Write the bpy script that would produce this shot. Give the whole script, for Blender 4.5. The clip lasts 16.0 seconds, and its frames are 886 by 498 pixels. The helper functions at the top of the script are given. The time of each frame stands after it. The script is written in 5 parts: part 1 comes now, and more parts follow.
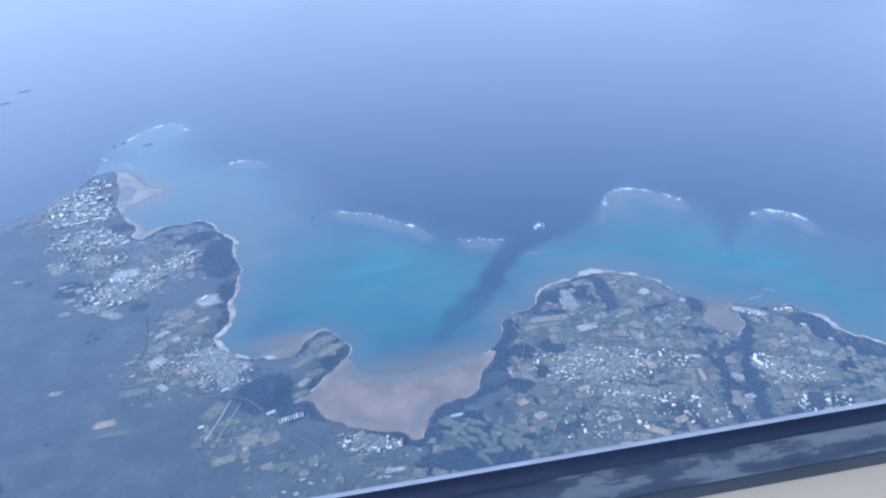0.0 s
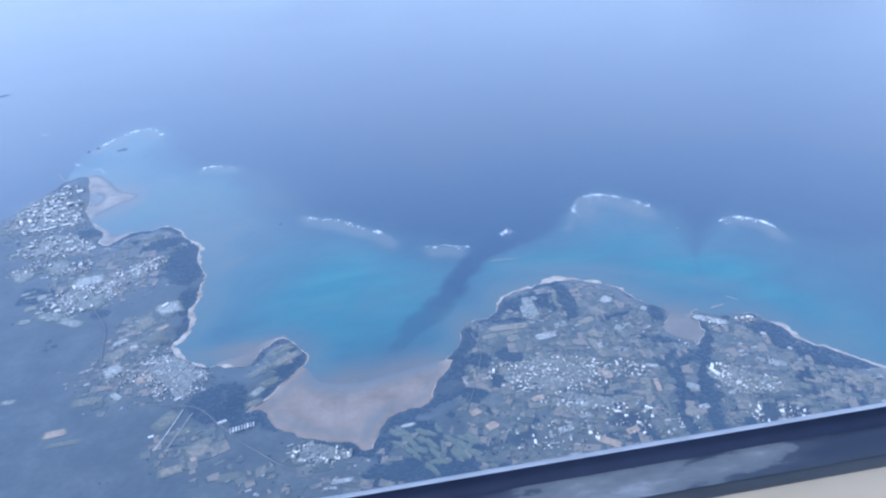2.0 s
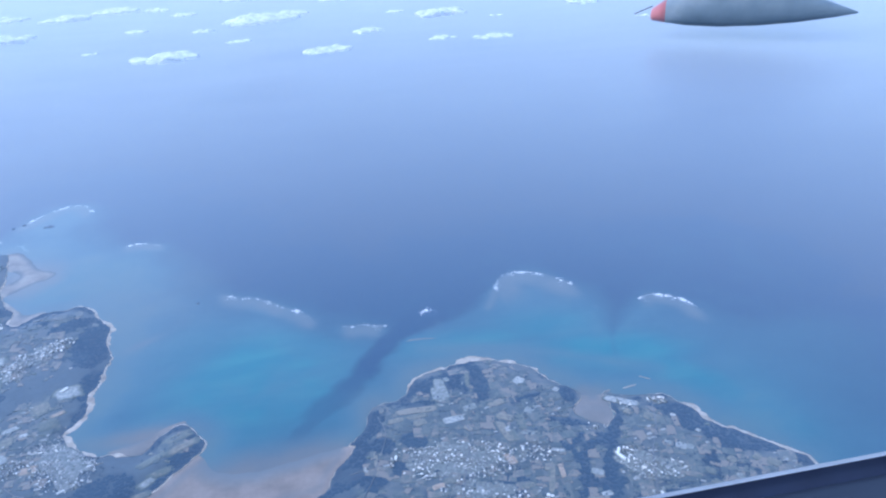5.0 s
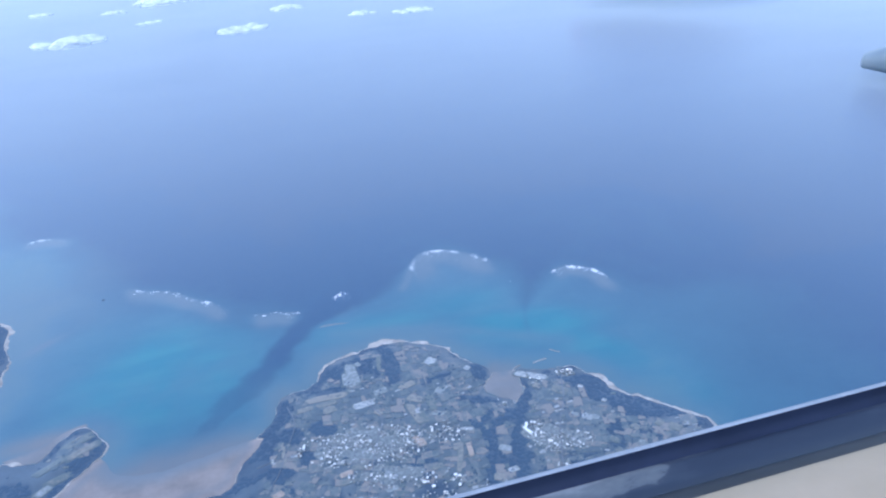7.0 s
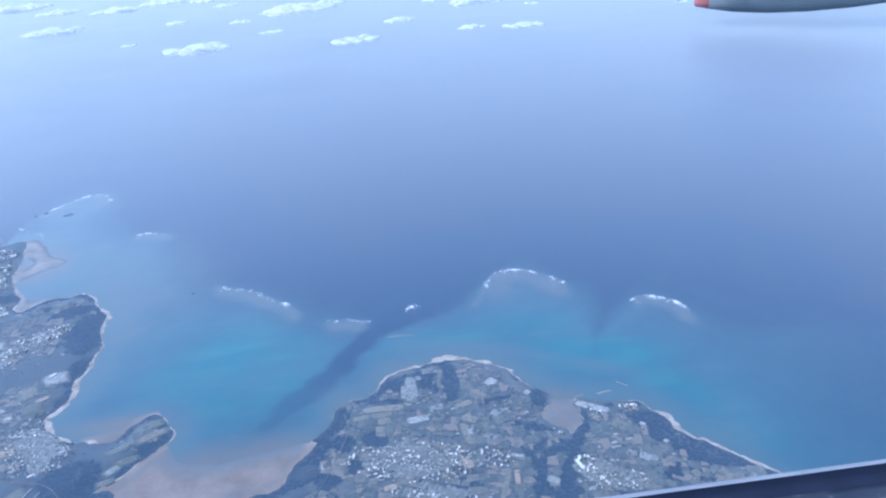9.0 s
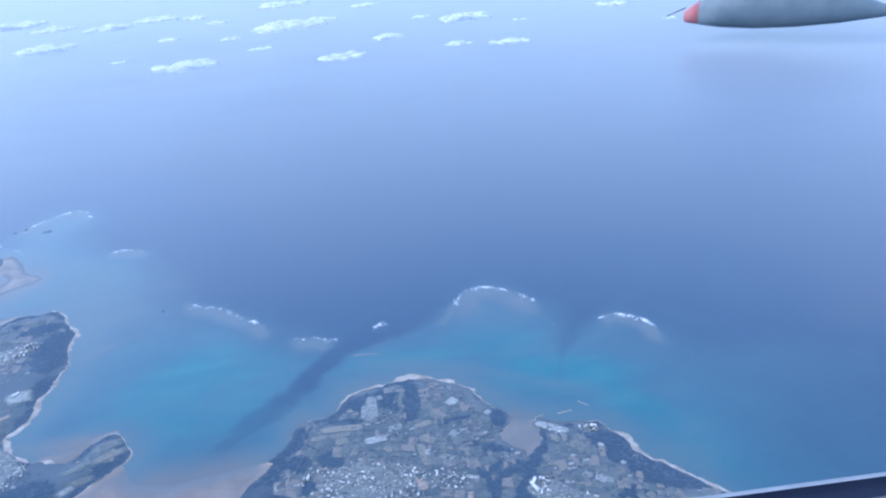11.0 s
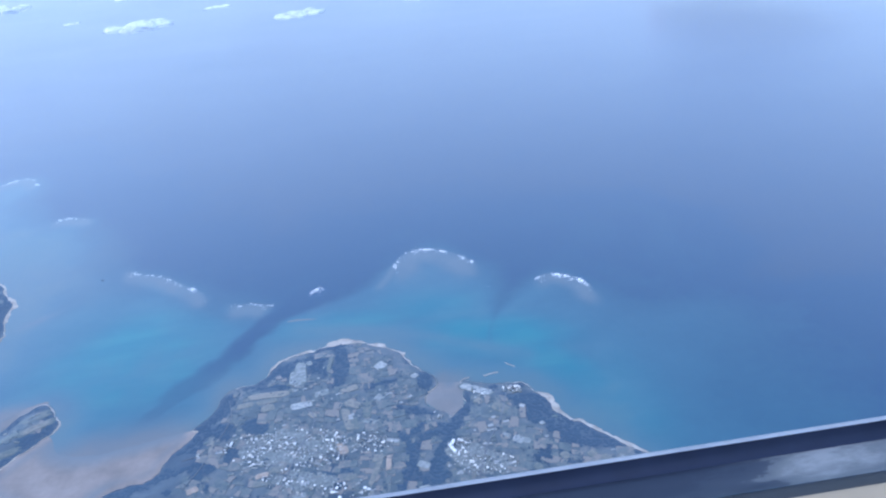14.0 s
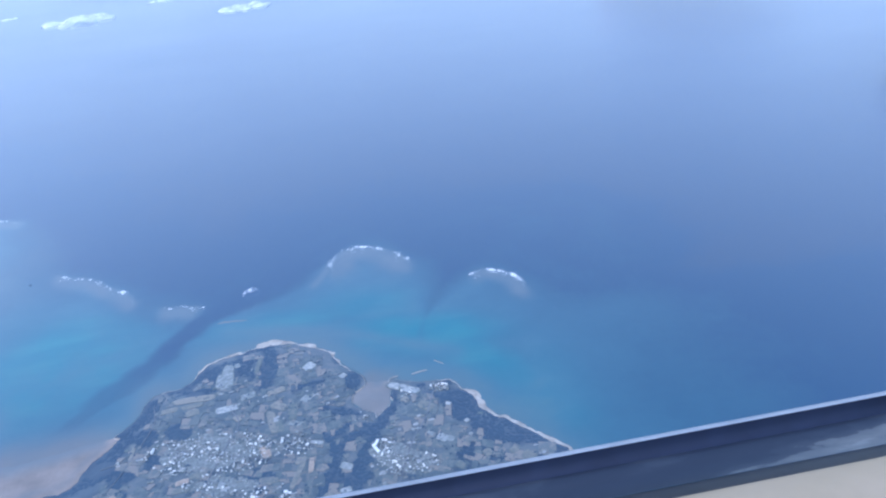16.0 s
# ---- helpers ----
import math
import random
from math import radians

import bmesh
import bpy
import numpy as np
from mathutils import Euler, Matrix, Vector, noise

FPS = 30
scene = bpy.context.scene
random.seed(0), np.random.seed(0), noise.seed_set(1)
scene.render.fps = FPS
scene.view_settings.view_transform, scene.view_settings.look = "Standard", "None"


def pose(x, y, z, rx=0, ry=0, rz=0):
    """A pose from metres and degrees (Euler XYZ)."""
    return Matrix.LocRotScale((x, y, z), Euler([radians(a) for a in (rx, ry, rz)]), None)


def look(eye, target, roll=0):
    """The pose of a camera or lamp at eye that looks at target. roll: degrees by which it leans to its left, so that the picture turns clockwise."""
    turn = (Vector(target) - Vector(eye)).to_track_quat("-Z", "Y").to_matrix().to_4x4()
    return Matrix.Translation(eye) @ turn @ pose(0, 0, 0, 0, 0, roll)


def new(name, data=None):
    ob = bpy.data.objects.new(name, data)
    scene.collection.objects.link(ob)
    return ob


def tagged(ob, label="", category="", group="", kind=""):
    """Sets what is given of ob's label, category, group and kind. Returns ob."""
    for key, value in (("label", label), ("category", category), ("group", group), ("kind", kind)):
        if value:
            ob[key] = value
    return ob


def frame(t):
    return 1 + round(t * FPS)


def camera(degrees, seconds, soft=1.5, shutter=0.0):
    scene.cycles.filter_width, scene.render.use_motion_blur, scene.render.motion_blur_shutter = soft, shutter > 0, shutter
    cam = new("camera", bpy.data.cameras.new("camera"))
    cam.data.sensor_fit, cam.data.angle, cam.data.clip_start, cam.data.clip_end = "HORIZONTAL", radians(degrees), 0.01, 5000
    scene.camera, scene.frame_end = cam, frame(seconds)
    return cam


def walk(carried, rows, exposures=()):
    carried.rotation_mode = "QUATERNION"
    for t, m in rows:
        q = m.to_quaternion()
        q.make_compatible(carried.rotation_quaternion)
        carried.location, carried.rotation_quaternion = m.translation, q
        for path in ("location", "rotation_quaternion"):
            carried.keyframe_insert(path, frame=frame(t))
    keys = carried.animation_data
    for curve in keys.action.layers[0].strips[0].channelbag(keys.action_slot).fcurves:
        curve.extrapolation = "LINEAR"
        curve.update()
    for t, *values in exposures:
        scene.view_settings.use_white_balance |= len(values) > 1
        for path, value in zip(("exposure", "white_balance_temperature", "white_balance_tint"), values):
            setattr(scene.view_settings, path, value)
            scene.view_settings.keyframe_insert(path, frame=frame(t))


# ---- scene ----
# A coast with reefs seen from an airliner, at about one twelfth of true size.
cam = camera(63.06, 16.0, 2.25)
HEIGHT, SPEED = 400.0, 19.348
PATH = [
    (0, -7.37, -32.75, -3.81),
    (0.5, -7.28, -32.79, -3.84),
    (1, -7.20, -32.81, -3.83),
    (1.5, -7.10, -32.77, -3.82),
    (2, -7.14, -32.60, -3.88),
    (2.5, -7.34, -31.92, -3.75),
    (3, -8.56, -28.89, -3.16),
    (3.5, -8.99, -27.47, -3.03),
    (4, -9.25, -27.17, -2.94),
    (4.2, -9.21, -27.01, -2.88),
    (6.3, -13.69, -28.20, -2.98),
    (6.5, -14.35, -28.69, -3.13),
    (7, -14.42, -29.25, -3.35),
    (7.5, -11.18, -30.09, -4.55),
    (8, -7.21, -30.11, -5.05),
    (8.5, -4.73, -28.79, -4.56),
    (9, -4.43, -27.77, -4.21),
    (9.2, -4.30, -27.19, -4.27),
    (11.3, -4.03, -26.62, -4.38),
    (11.5, -4.04, -26.59, -4.25),
    (12, -4.12, -26.73, -4.43),
    (12.5, -4.12, -28.54, -5.08),
    (13, -4.02, -29.92, -5.47),
    (13.5, -4.17, -30.09, -5.55),
    (14, -4.43, -30.17, -5.38),
    (14.5, -4.57, -30.25, -5.40),
    (15, -4.77, -30.29, -5.58),
    (15.5, -5.97, -30.61, -5.20),
    (16, -6.98, -31.06, -5.21),
]


# The hand-held camera sways a little; the shifts are fitted to the window edge's view.
SWAY_AT, SWAY = (0, 2.5, 3.5, 4.0, 6.5, 7.0, 8.0, 9.0, 11.5, 16.0), (0.008, 0.008, -0.004, -0.006, -0.006, -0.006, -0.006, -0.014, -0.018, -0.012)


def aim(t, yaw, pitch, roll):
    eye = Vector((SPEED * t, 0.0, HEIGHT + float(np.interp(t, SWAY_AT, SWAY))))
    a, b = radians(yaw), radians(pitch)
    return look(eye, eye + 2 * Vector((-math.sin(a) * math.cos(b), math.cos(a) * math.cos(b), math.sin(b))), roll)


walk(cam, [(t, aim(t, yaw, pitch, roll)) for t, yaw, pitch, roll in PATH], [(0, 1.16, 5860, 14), (2, 1.2, 5860, 14), (3, 1.12, 5710, 14), (4, 1.08, 5690, 14), (6.5, 1.13, 5760, 14), (8, 1.15, 5850, 14), (9, 1.15, 5850, 14), (11.5, 1.06, 5660, 14), (12.5, 1.13, 5740, 14), (14, 1.13, 5760, 14), (16, 1.14, 5760, 14)])

# ---- light ----
SUN_UP, SUN_ROUND = 52.0, -105.0
world = bpy.data.worlds.new("sky")
scene.world = world
world.use_nodes = True
sky = world.node_tree.nodes.new("ShaderNodeTexSky")
sky.sky_type, sky.sun_disc = "NISHITA", False
sky.sun_elevation, sky.sun_rotation = radians(SUN_UP), radians(SUN_ROUND)
sky.altitude, sky.air_density, sky.dust_density, sky.ozone_density = 300, 1.3, 1.5, 2.0
world.node_tree.links.new(sky.outputs[0], world.node_tree.nodes["Background"].inputs[0])
world.node_tree.nodes["Background"].inputs[1].default_value = 0.15
sun = new("sun", bpy.data.lights.new("sun", "SUN"))
sun.data.energy, sun.data.angle, sun.data.color = 0.5, radians(60), (1.0, 0.97, 0.93)
sun_way = Vector((math.sin(radians(SUN_ROUND)) * math.cos(radians(SUN_UP)), math.cos(radians(SUN_ROUND)) * math.cos(radians(SUN_UP)), math.sin(radians(SUN_UP))))
sun.matrix_world = look(sun_way * 900, (0, 0, 0))


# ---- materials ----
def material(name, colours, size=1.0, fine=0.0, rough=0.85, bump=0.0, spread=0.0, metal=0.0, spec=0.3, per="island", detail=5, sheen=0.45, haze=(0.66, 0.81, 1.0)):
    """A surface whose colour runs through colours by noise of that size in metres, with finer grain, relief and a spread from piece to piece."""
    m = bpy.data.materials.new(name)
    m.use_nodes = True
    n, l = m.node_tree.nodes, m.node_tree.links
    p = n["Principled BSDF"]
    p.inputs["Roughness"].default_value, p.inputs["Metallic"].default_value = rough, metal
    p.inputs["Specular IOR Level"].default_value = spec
    # A bluish sheen stands in for the veil of aerial haze.
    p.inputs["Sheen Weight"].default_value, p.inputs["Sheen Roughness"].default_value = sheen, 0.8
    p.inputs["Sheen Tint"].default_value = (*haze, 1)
    geo = n.new("ShaderNodeNewGeometry")
    tex = n.new("ShaderNodeTexNoise")
    tex.inputs["Scale"].default_value, tex.inputs["Detail"].default_value = 1 / size, detail
    l.new(geo.outputs["Position"], tex.inputs["Vector"])
    ramp = n.new("ShaderNodeValToRGB")
    stops = ramp.color_ramp.elements
    while len(stops) < len(colours):
        stops.new(0.5)
    for i, c in enumerate(colours):
        stops[i].position = 0.3 + 0.4 * i / max(1, len(colours) - 1)
        stops[i].color = (*c, 1)
    value = tex.outputs["Fac"]
    if spread:
        rnd = geo.outputs["Random Per Island"]
        if per == "object":
            rnd = n.new("ShaderNodeObjectInfo").outputs["Random"]
        add = n.new("ShaderNodeMath")
        add.operation, add.inputs[1].default_value = "MULTIPLY_ADD", spread
        shift = n.new("ShaderNodeMath")
        shift.operation, shift.inputs[1].default_value = "SUBTRACT", 0.5
        l.new(rnd, shift.inputs[0])
        l.new(shift.outputs[0], add.inputs[0])
        l.new(value, add.inputs[2])
        value = add.outputs[0]
    l.new(value, ramp.inputs["Fac"])
    colour = ramp.outputs["Color"]
    grain = n.new("ShaderNodeTexNoise")
    grain.inputs["Scale"].default_value = 6 / size
    l.new(geo.outputs["Position"], grain.inputs["Vector"])
    if fine:
        span = n.new("ShaderNodeMapRange")
        span.inputs["To Min"].default_value, span.inputs["To Max"].default_value = 1 - fine, 1 + fine
        l.new(grain.outputs["Fac"], span.inputs["Value"])
        mul = n.new("ShaderNodeVectorMath")
        mul.operation = "SCALE"
        l.new(colour, mul.inputs[0])
        l.new(span.outputs[0], mul.inputs["Scale"])
        colour = mul.outputs[0]
    l.new(colour, p.inputs["Base Color"])
    if bump:
        b = n.new("ShaderNodeBump")
        b.inputs["Strength"].default_value, b.inputs["Distance"].default_value = bump, size * 0.2
        l.new(grain.outputs["Fac"], b.inputs["Height"])
        l.new(b.outputs[0], p.inputs["Normal"])
    return m


# Scrub, forest floor and wood colours have the blue of distance haze mixed in.
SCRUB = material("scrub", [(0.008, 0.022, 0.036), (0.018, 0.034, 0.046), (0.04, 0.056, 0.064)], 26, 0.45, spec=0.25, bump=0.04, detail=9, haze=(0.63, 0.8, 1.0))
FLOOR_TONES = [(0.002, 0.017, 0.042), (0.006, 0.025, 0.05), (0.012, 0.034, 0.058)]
WOOD = material("wood canopy with haze blue", [(0.004, 0.018, 0.04), (0.008, 0.026, 0.05), (0.016, 0.036, 0.058)], 30, 0.08, spread=0.02, sheen=0.38, spec=0.1, haze=(0.52, 0.74, 1.0))
SOILS = [(0.024, 0.042, 0.046), (0.038, 0.058, 0.056), (0.06, 0.076, 0.069), (0.08, 0.092, 0.08), (0.054, 0.073, 0.067), (0.12, 0.11, 0.088), (0.072, 0.087, 0.079), (0.16, 0.135, 0.106)]
FIELD = material("farm soil", SOILS, 7, 0.12, spread=0.62, per="object", spec=0.2, detail=3)
FIELD_FAR = material("farm soil joined", SOILS, 7, 0.12, spread=0.62, spec=0.2, detail=3)
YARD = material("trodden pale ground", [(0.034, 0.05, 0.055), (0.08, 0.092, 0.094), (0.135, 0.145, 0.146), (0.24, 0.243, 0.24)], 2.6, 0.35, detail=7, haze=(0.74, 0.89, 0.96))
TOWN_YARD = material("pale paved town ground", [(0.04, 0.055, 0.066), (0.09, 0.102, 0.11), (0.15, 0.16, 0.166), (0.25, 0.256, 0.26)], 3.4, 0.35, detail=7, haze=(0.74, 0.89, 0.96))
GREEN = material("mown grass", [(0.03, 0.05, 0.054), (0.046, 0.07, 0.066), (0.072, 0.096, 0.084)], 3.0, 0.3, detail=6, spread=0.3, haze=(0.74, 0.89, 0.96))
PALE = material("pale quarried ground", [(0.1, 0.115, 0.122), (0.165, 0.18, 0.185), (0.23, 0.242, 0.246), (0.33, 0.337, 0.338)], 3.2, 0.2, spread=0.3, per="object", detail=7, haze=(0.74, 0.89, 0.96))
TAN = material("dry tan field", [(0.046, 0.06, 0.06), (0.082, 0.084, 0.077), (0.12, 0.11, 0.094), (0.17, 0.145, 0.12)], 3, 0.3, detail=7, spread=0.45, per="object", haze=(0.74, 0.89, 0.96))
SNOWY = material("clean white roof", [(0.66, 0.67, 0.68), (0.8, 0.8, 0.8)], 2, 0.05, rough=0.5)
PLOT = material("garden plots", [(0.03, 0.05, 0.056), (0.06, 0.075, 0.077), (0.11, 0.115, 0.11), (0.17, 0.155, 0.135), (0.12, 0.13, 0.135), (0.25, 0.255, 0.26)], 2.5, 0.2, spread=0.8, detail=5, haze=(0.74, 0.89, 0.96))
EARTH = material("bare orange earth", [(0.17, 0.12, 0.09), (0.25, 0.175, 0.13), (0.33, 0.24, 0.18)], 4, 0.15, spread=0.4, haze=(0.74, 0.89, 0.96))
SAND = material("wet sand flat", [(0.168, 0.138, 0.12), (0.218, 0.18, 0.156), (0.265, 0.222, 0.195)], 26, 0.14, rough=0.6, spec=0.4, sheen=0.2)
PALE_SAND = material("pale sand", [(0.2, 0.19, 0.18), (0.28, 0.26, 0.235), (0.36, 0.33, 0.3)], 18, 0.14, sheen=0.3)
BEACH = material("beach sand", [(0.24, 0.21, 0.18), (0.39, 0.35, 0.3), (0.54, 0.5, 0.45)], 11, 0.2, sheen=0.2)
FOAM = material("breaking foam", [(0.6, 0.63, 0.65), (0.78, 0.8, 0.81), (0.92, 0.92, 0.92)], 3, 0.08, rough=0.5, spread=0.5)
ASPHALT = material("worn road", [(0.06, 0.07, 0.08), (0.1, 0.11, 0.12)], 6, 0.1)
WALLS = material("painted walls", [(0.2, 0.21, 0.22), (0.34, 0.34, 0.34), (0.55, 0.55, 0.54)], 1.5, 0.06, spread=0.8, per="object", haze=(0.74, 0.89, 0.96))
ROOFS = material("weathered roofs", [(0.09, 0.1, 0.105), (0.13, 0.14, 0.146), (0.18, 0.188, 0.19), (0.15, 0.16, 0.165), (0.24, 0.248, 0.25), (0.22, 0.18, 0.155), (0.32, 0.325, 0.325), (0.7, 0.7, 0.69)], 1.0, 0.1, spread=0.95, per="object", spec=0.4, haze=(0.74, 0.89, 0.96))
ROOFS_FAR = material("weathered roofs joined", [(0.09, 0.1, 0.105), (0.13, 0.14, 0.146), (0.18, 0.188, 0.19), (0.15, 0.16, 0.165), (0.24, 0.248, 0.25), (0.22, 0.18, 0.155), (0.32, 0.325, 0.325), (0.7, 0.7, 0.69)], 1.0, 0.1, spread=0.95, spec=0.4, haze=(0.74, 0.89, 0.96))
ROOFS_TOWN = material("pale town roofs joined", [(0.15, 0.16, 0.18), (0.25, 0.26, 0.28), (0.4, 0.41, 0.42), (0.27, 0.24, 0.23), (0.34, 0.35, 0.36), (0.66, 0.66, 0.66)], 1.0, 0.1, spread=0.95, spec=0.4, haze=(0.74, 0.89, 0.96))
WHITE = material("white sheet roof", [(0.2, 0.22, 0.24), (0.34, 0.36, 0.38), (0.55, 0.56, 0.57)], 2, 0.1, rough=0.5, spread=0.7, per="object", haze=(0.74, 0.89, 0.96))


def cloud_material():
    """White droplets: light is thrown back and let through alike, and thin places show the sea."""
    m = bpy.data.materials.new("cloud")
    m.use_nodes = True
    n, l = m.node_tree.nodes, m.node_tree.links
    n.remove(n["Principled BSDF"])
    back, on, clear = n.new("ShaderNodeBsdfDiffuse"), n.new("ShaderNodeBsdfTranslucent"), n.new("ShaderNodeBsdfTransparent")
    both, all_of = n.new("ShaderNodeMixShader"), n.new("ShaderNodeMixShader")
    geo, tex, span = n.new("ShaderNodeNewGeometry"), n.new("ShaderNodeTexNoise"), n.new("ShaderNodeMapRange")
    back.inputs["Color"].default_value = on.inputs["Color"].default_value = (0.93, 0.98, 0.98, 1)
    both.inputs[0].default_value = 0.45
    tex.inputs["Scale"].default_value, tex.inputs["Detail"].default_value = 1 / 16, 6
    span.inputs["From Min"].default_value, span.inputs["From Max"].default_value = 0.36, 0.58
    span.inputs["To Min"].default_value, span.inputs["To Max"].default_value = 0.55, 1.0
    l.new(geo.outputs["Position"], tex.inputs["Vector"])
    l.new(tex.outputs["Fac"], span.inputs["Value"])
    body, thin = n.new("ShaderNodeAttribute"), n.new("ShaderNodeMath")
    body.attribute_name, thin.operation = "body", "MULTIPLY"
    l.new(span.outputs[0], thin.inputs[0])
    l.new(body.outputs["Fac"], thin.inputs[1])
    l.new(thin.outputs[0], all_of.inputs[0])
    l.new(back.outputs[0], both.inputs[1])
    l.new(on.outputs[0], both.inputs[2])
    l.new(clear.outputs[0], all_of.inputs[1])
    l.new(both.outputs[0], all_of.inputs[2])
    l.new(all_of.outputs[0], n["Material Output"].inputs["Surface"])
    return m


CLOUD = cloud_material()
LIP = material("bright window lip", [(0.27, 0.3, 0.35), (0.36, 0.39, 0.44)], 0.02, 0.05, rough=0.4, sheen=0.0)


def seal_material():
    """Dark rubber on which frost has settled in ragged flakes."""
    m = bpy.data.materials.new("dark rubber seal with frost")
    m.use_nodes = True
    n, l = m.node_tree.nodes, m.node_tree.links
    p = n["Principled BSDF"]
    geo, lie, big, small = n.new("ShaderNodeNewGeometry"), n.new("ShaderNodeMapping"), n.new("ShaderNodeTexNoise"), n.new("ShaderNodeTexNoise")
    both, ramp, rough = n.new("ShaderNodeMath"), n.new("ShaderNodeValToRGB"), n.new("ShaderNodeMapRange")
    lie.inputs["Scale"].default_value = (8, 22, 22)
    big.inputs["Scale"].default_value, big.inputs["Detail"].default_value = 1, 4
    small.inputs["Scale"].default_value, small.inputs["Detail"].default_value, small.inputs["Roughness"].default_value = 7, 9, 0.7
    both.operation, both.inputs[1].default_value = "MULTIPLY_ADD", 0.32
    stops = ramp.color_ramp.elements
    while len(stops) < 6:
        stops.new(0.5)
    for e, (at, c) in zip(stops, ((0.3, (0.018, 0.026, 0.045)), (0.58, (0.024, 0.034, 0.056)), (0.67, (0.042, 0.056, 0.08)), (0.69, (0.1, 0.12, 0.14)), (0.78, (0.14, 0.162, 0.178)), (0.86, (0.23, 0.255, 0.27)))):
        e.position, e.color = at, (*c, 1)
    l.new(geo.outputs["Position"], lie.inputs["Vector"])
    for tex in (big, small):
        l.new(lie.outputs[0], tex.inputs["Vector"])
    l.new(small.outputs["Fac"], both.inputs[0])
    l.new(big.outputs["Fac"], both.inputs[2])
    l.new(both.outputs[0], ramp.inputs["Fac"])
    l.new(ramp.outputs["Color"], p.inputs["Base Color"])
    rough.inputs["From Min"].default_value, rough.inputs["From Max"].default_value = 0.62, 0.72
    rough.inputs["To Min"].default_value, rough.inputs["To Max"].default_value = 0.45, 0.85
    l.new(both.outputs[0], rough.inputs["Value"])
    l.new(rough.outputs[0], p.inputs["Roughness"])
    return m


SEAL = seal_material()
GROOVE = material("dark groove", [(0.012, 0.02, 0.046), (0.02, 0.03, 0.062)], 0.1, 0.25, rough=0.6, sheen=0.0)
TRIM = material("slate grey trim", [(0.02, 0.025, 0.036), (0.03, 0.037, 0.05)], 0.08, 0.2, rough=0.5, sheen=0.0)
LINING = material("beige plastic lining", [(0.4, 0.32, 0.22), (0.44, 0.35, 0.25)], 0.05, 0.03, rough=0.6, sheen=0.0)


def sea_material():
    m = bpy.data.materials.new("sea water")
    m.use_nodes = True
    n, l = m.node_tree.nodes, m.node_tree.links
    p = n["Principled BSDF"]
    p.inputs["Roughness"].default_value, p.inputs["IOR"].default_value = 0.3, 1.33
    # Pale sheen imitates haze, which whitens the sea at low angles.
    p.inputs["Sheen Weight"].default_value, p.inputs["Sheen Roughness"].default_value = 0.85, 0.45
    p.inputs["Sheen Tint"].default_value = (0.83, 0.87, 1.0, 1)
    geo = n.new("ShaderNodeNewGeometry")

    def attribute(name):
        a = n.new("ShaderNodeAttribute")
        a.attribute_name = name
        return a.outputs["Fac"]

    def noise_of(scale, detail=4):
        tex = n.new("ShaderNodeTexNoise")
        tex.inputs["Scale"].default_value, tex.inputs["Detail"].default_value = scale, detail
        l.new(geo.outputs["Position"], tex.inputs["Vector"])
        return tex.outputs["Fac"]

    wobble = n.new("ShaderNodeMath")
    wobble.operation, wobble.inputs[1].default_value = "MULTIPLY_ADD", 0.22
    level = n.new("ShaderNodeMath")
    level.operation, level.inputs[1].default_value = "SUBTRACT", 0.16
    l.new(noise_of(1 / 55), wobble.inputs[0])
    l.new(attribute("depth"), wobble.inputs[2])
    ripple = n.new("ShaderNodeMath")
    ripple.operation, ripple.inputs[1].default_value = "MULTIPLY_ADD", 0.1
    l.new(noise_of(1 / 9, 6), ripple.inputs[0])
    l.new(wobble.outputs[0], ripple.inputs[2])
    l.new(ripple.outputs[0], level.inputs[0])
    slick, stretch, gloss = n.new("ShaderNodeTexNoise"), n.new("ShaderNodeMapping"), n.new("ShaderNodeMapRange")
    stretch.inputs["Scale"].default_value = (0.004, 0.011, 1)
    slick.inputs["Scale"].default_value, slick.inputs["Detail"].default_value = 1, 5
    gloss.inputs["From Min"].default_value, gloss.inputs["From Max"].default_value = 0.35, 0.65
    gloss.inputs["To Min"].default_value, gloss.inputs["To Max"].default_value = 0.285, 0.315
    l.new(geo.outputs["Position"], stretch.inputs["Vector"])
    l.new(stretch.outputs[0], slick.inputs["Vector"])
    l.new(slick.outputs["Fac"], gloss.inputs["Value"])
    l.new(gloss.outputs[0], p.inputs["Roughness"])
    ramp = n.new("ShaderNodeValToRGB")
    stops = ramp.color_ramp.elements
    table = [(0.0, (0.066, 0.145, 0.175)), (0.14, (0.066, 0.15, 0.186)), (0.26, (0.042, 0.134, 0.187)), (0.38, (0.027, 0.112, 0.17)), (0.6, (0.014, 0.08, 0.14)), (0.74, (0.004, 0.055, 0.123)), (0.86, (0.005, 0.056, 0.124)), (1.0, (0.018, 0.06, 0.119))]
    while len(stops) < len(table):
        stops.new(0.5)
    for s, (at, c) in zip(stops, table):
        s.position, s.color = at, (*c, 1)
    l.new(level.outputs[0], ramp.inputs["Fac"])
    mix = n.new("ShaderNodeMix")
    mix.data_type = "RGBA"
    over = n.new("ShaderNodeMix")
    over.data_type = "RGBA"
    # Pale streaks of sand under the clear water.
    lie, bed, tones = n.new("ShaderNodeMapping"), n.new("ShaderNodeTexNoise"), n.new("ShaderNodeValToRGB")
    lie.inputs["Scale"].default_value, lie.inputs["Rotation"].default_value = (0.014, 0.055, 1), (0, 0, 0.12)
    bed.inputs["Scale"].default_value, bed.inputs["Detail"].default_value = 1, 5
    tones.color_ramp.elements[0].position, tones.color_ramp.elements[1].position = 0.42, 0.68
    tones.color_ramp.elements[0].color, tones.color_ramp.elements[1].color = (0.0, 0.154, 0.2, 1), (0.016, 0.186, 0.216, 1)
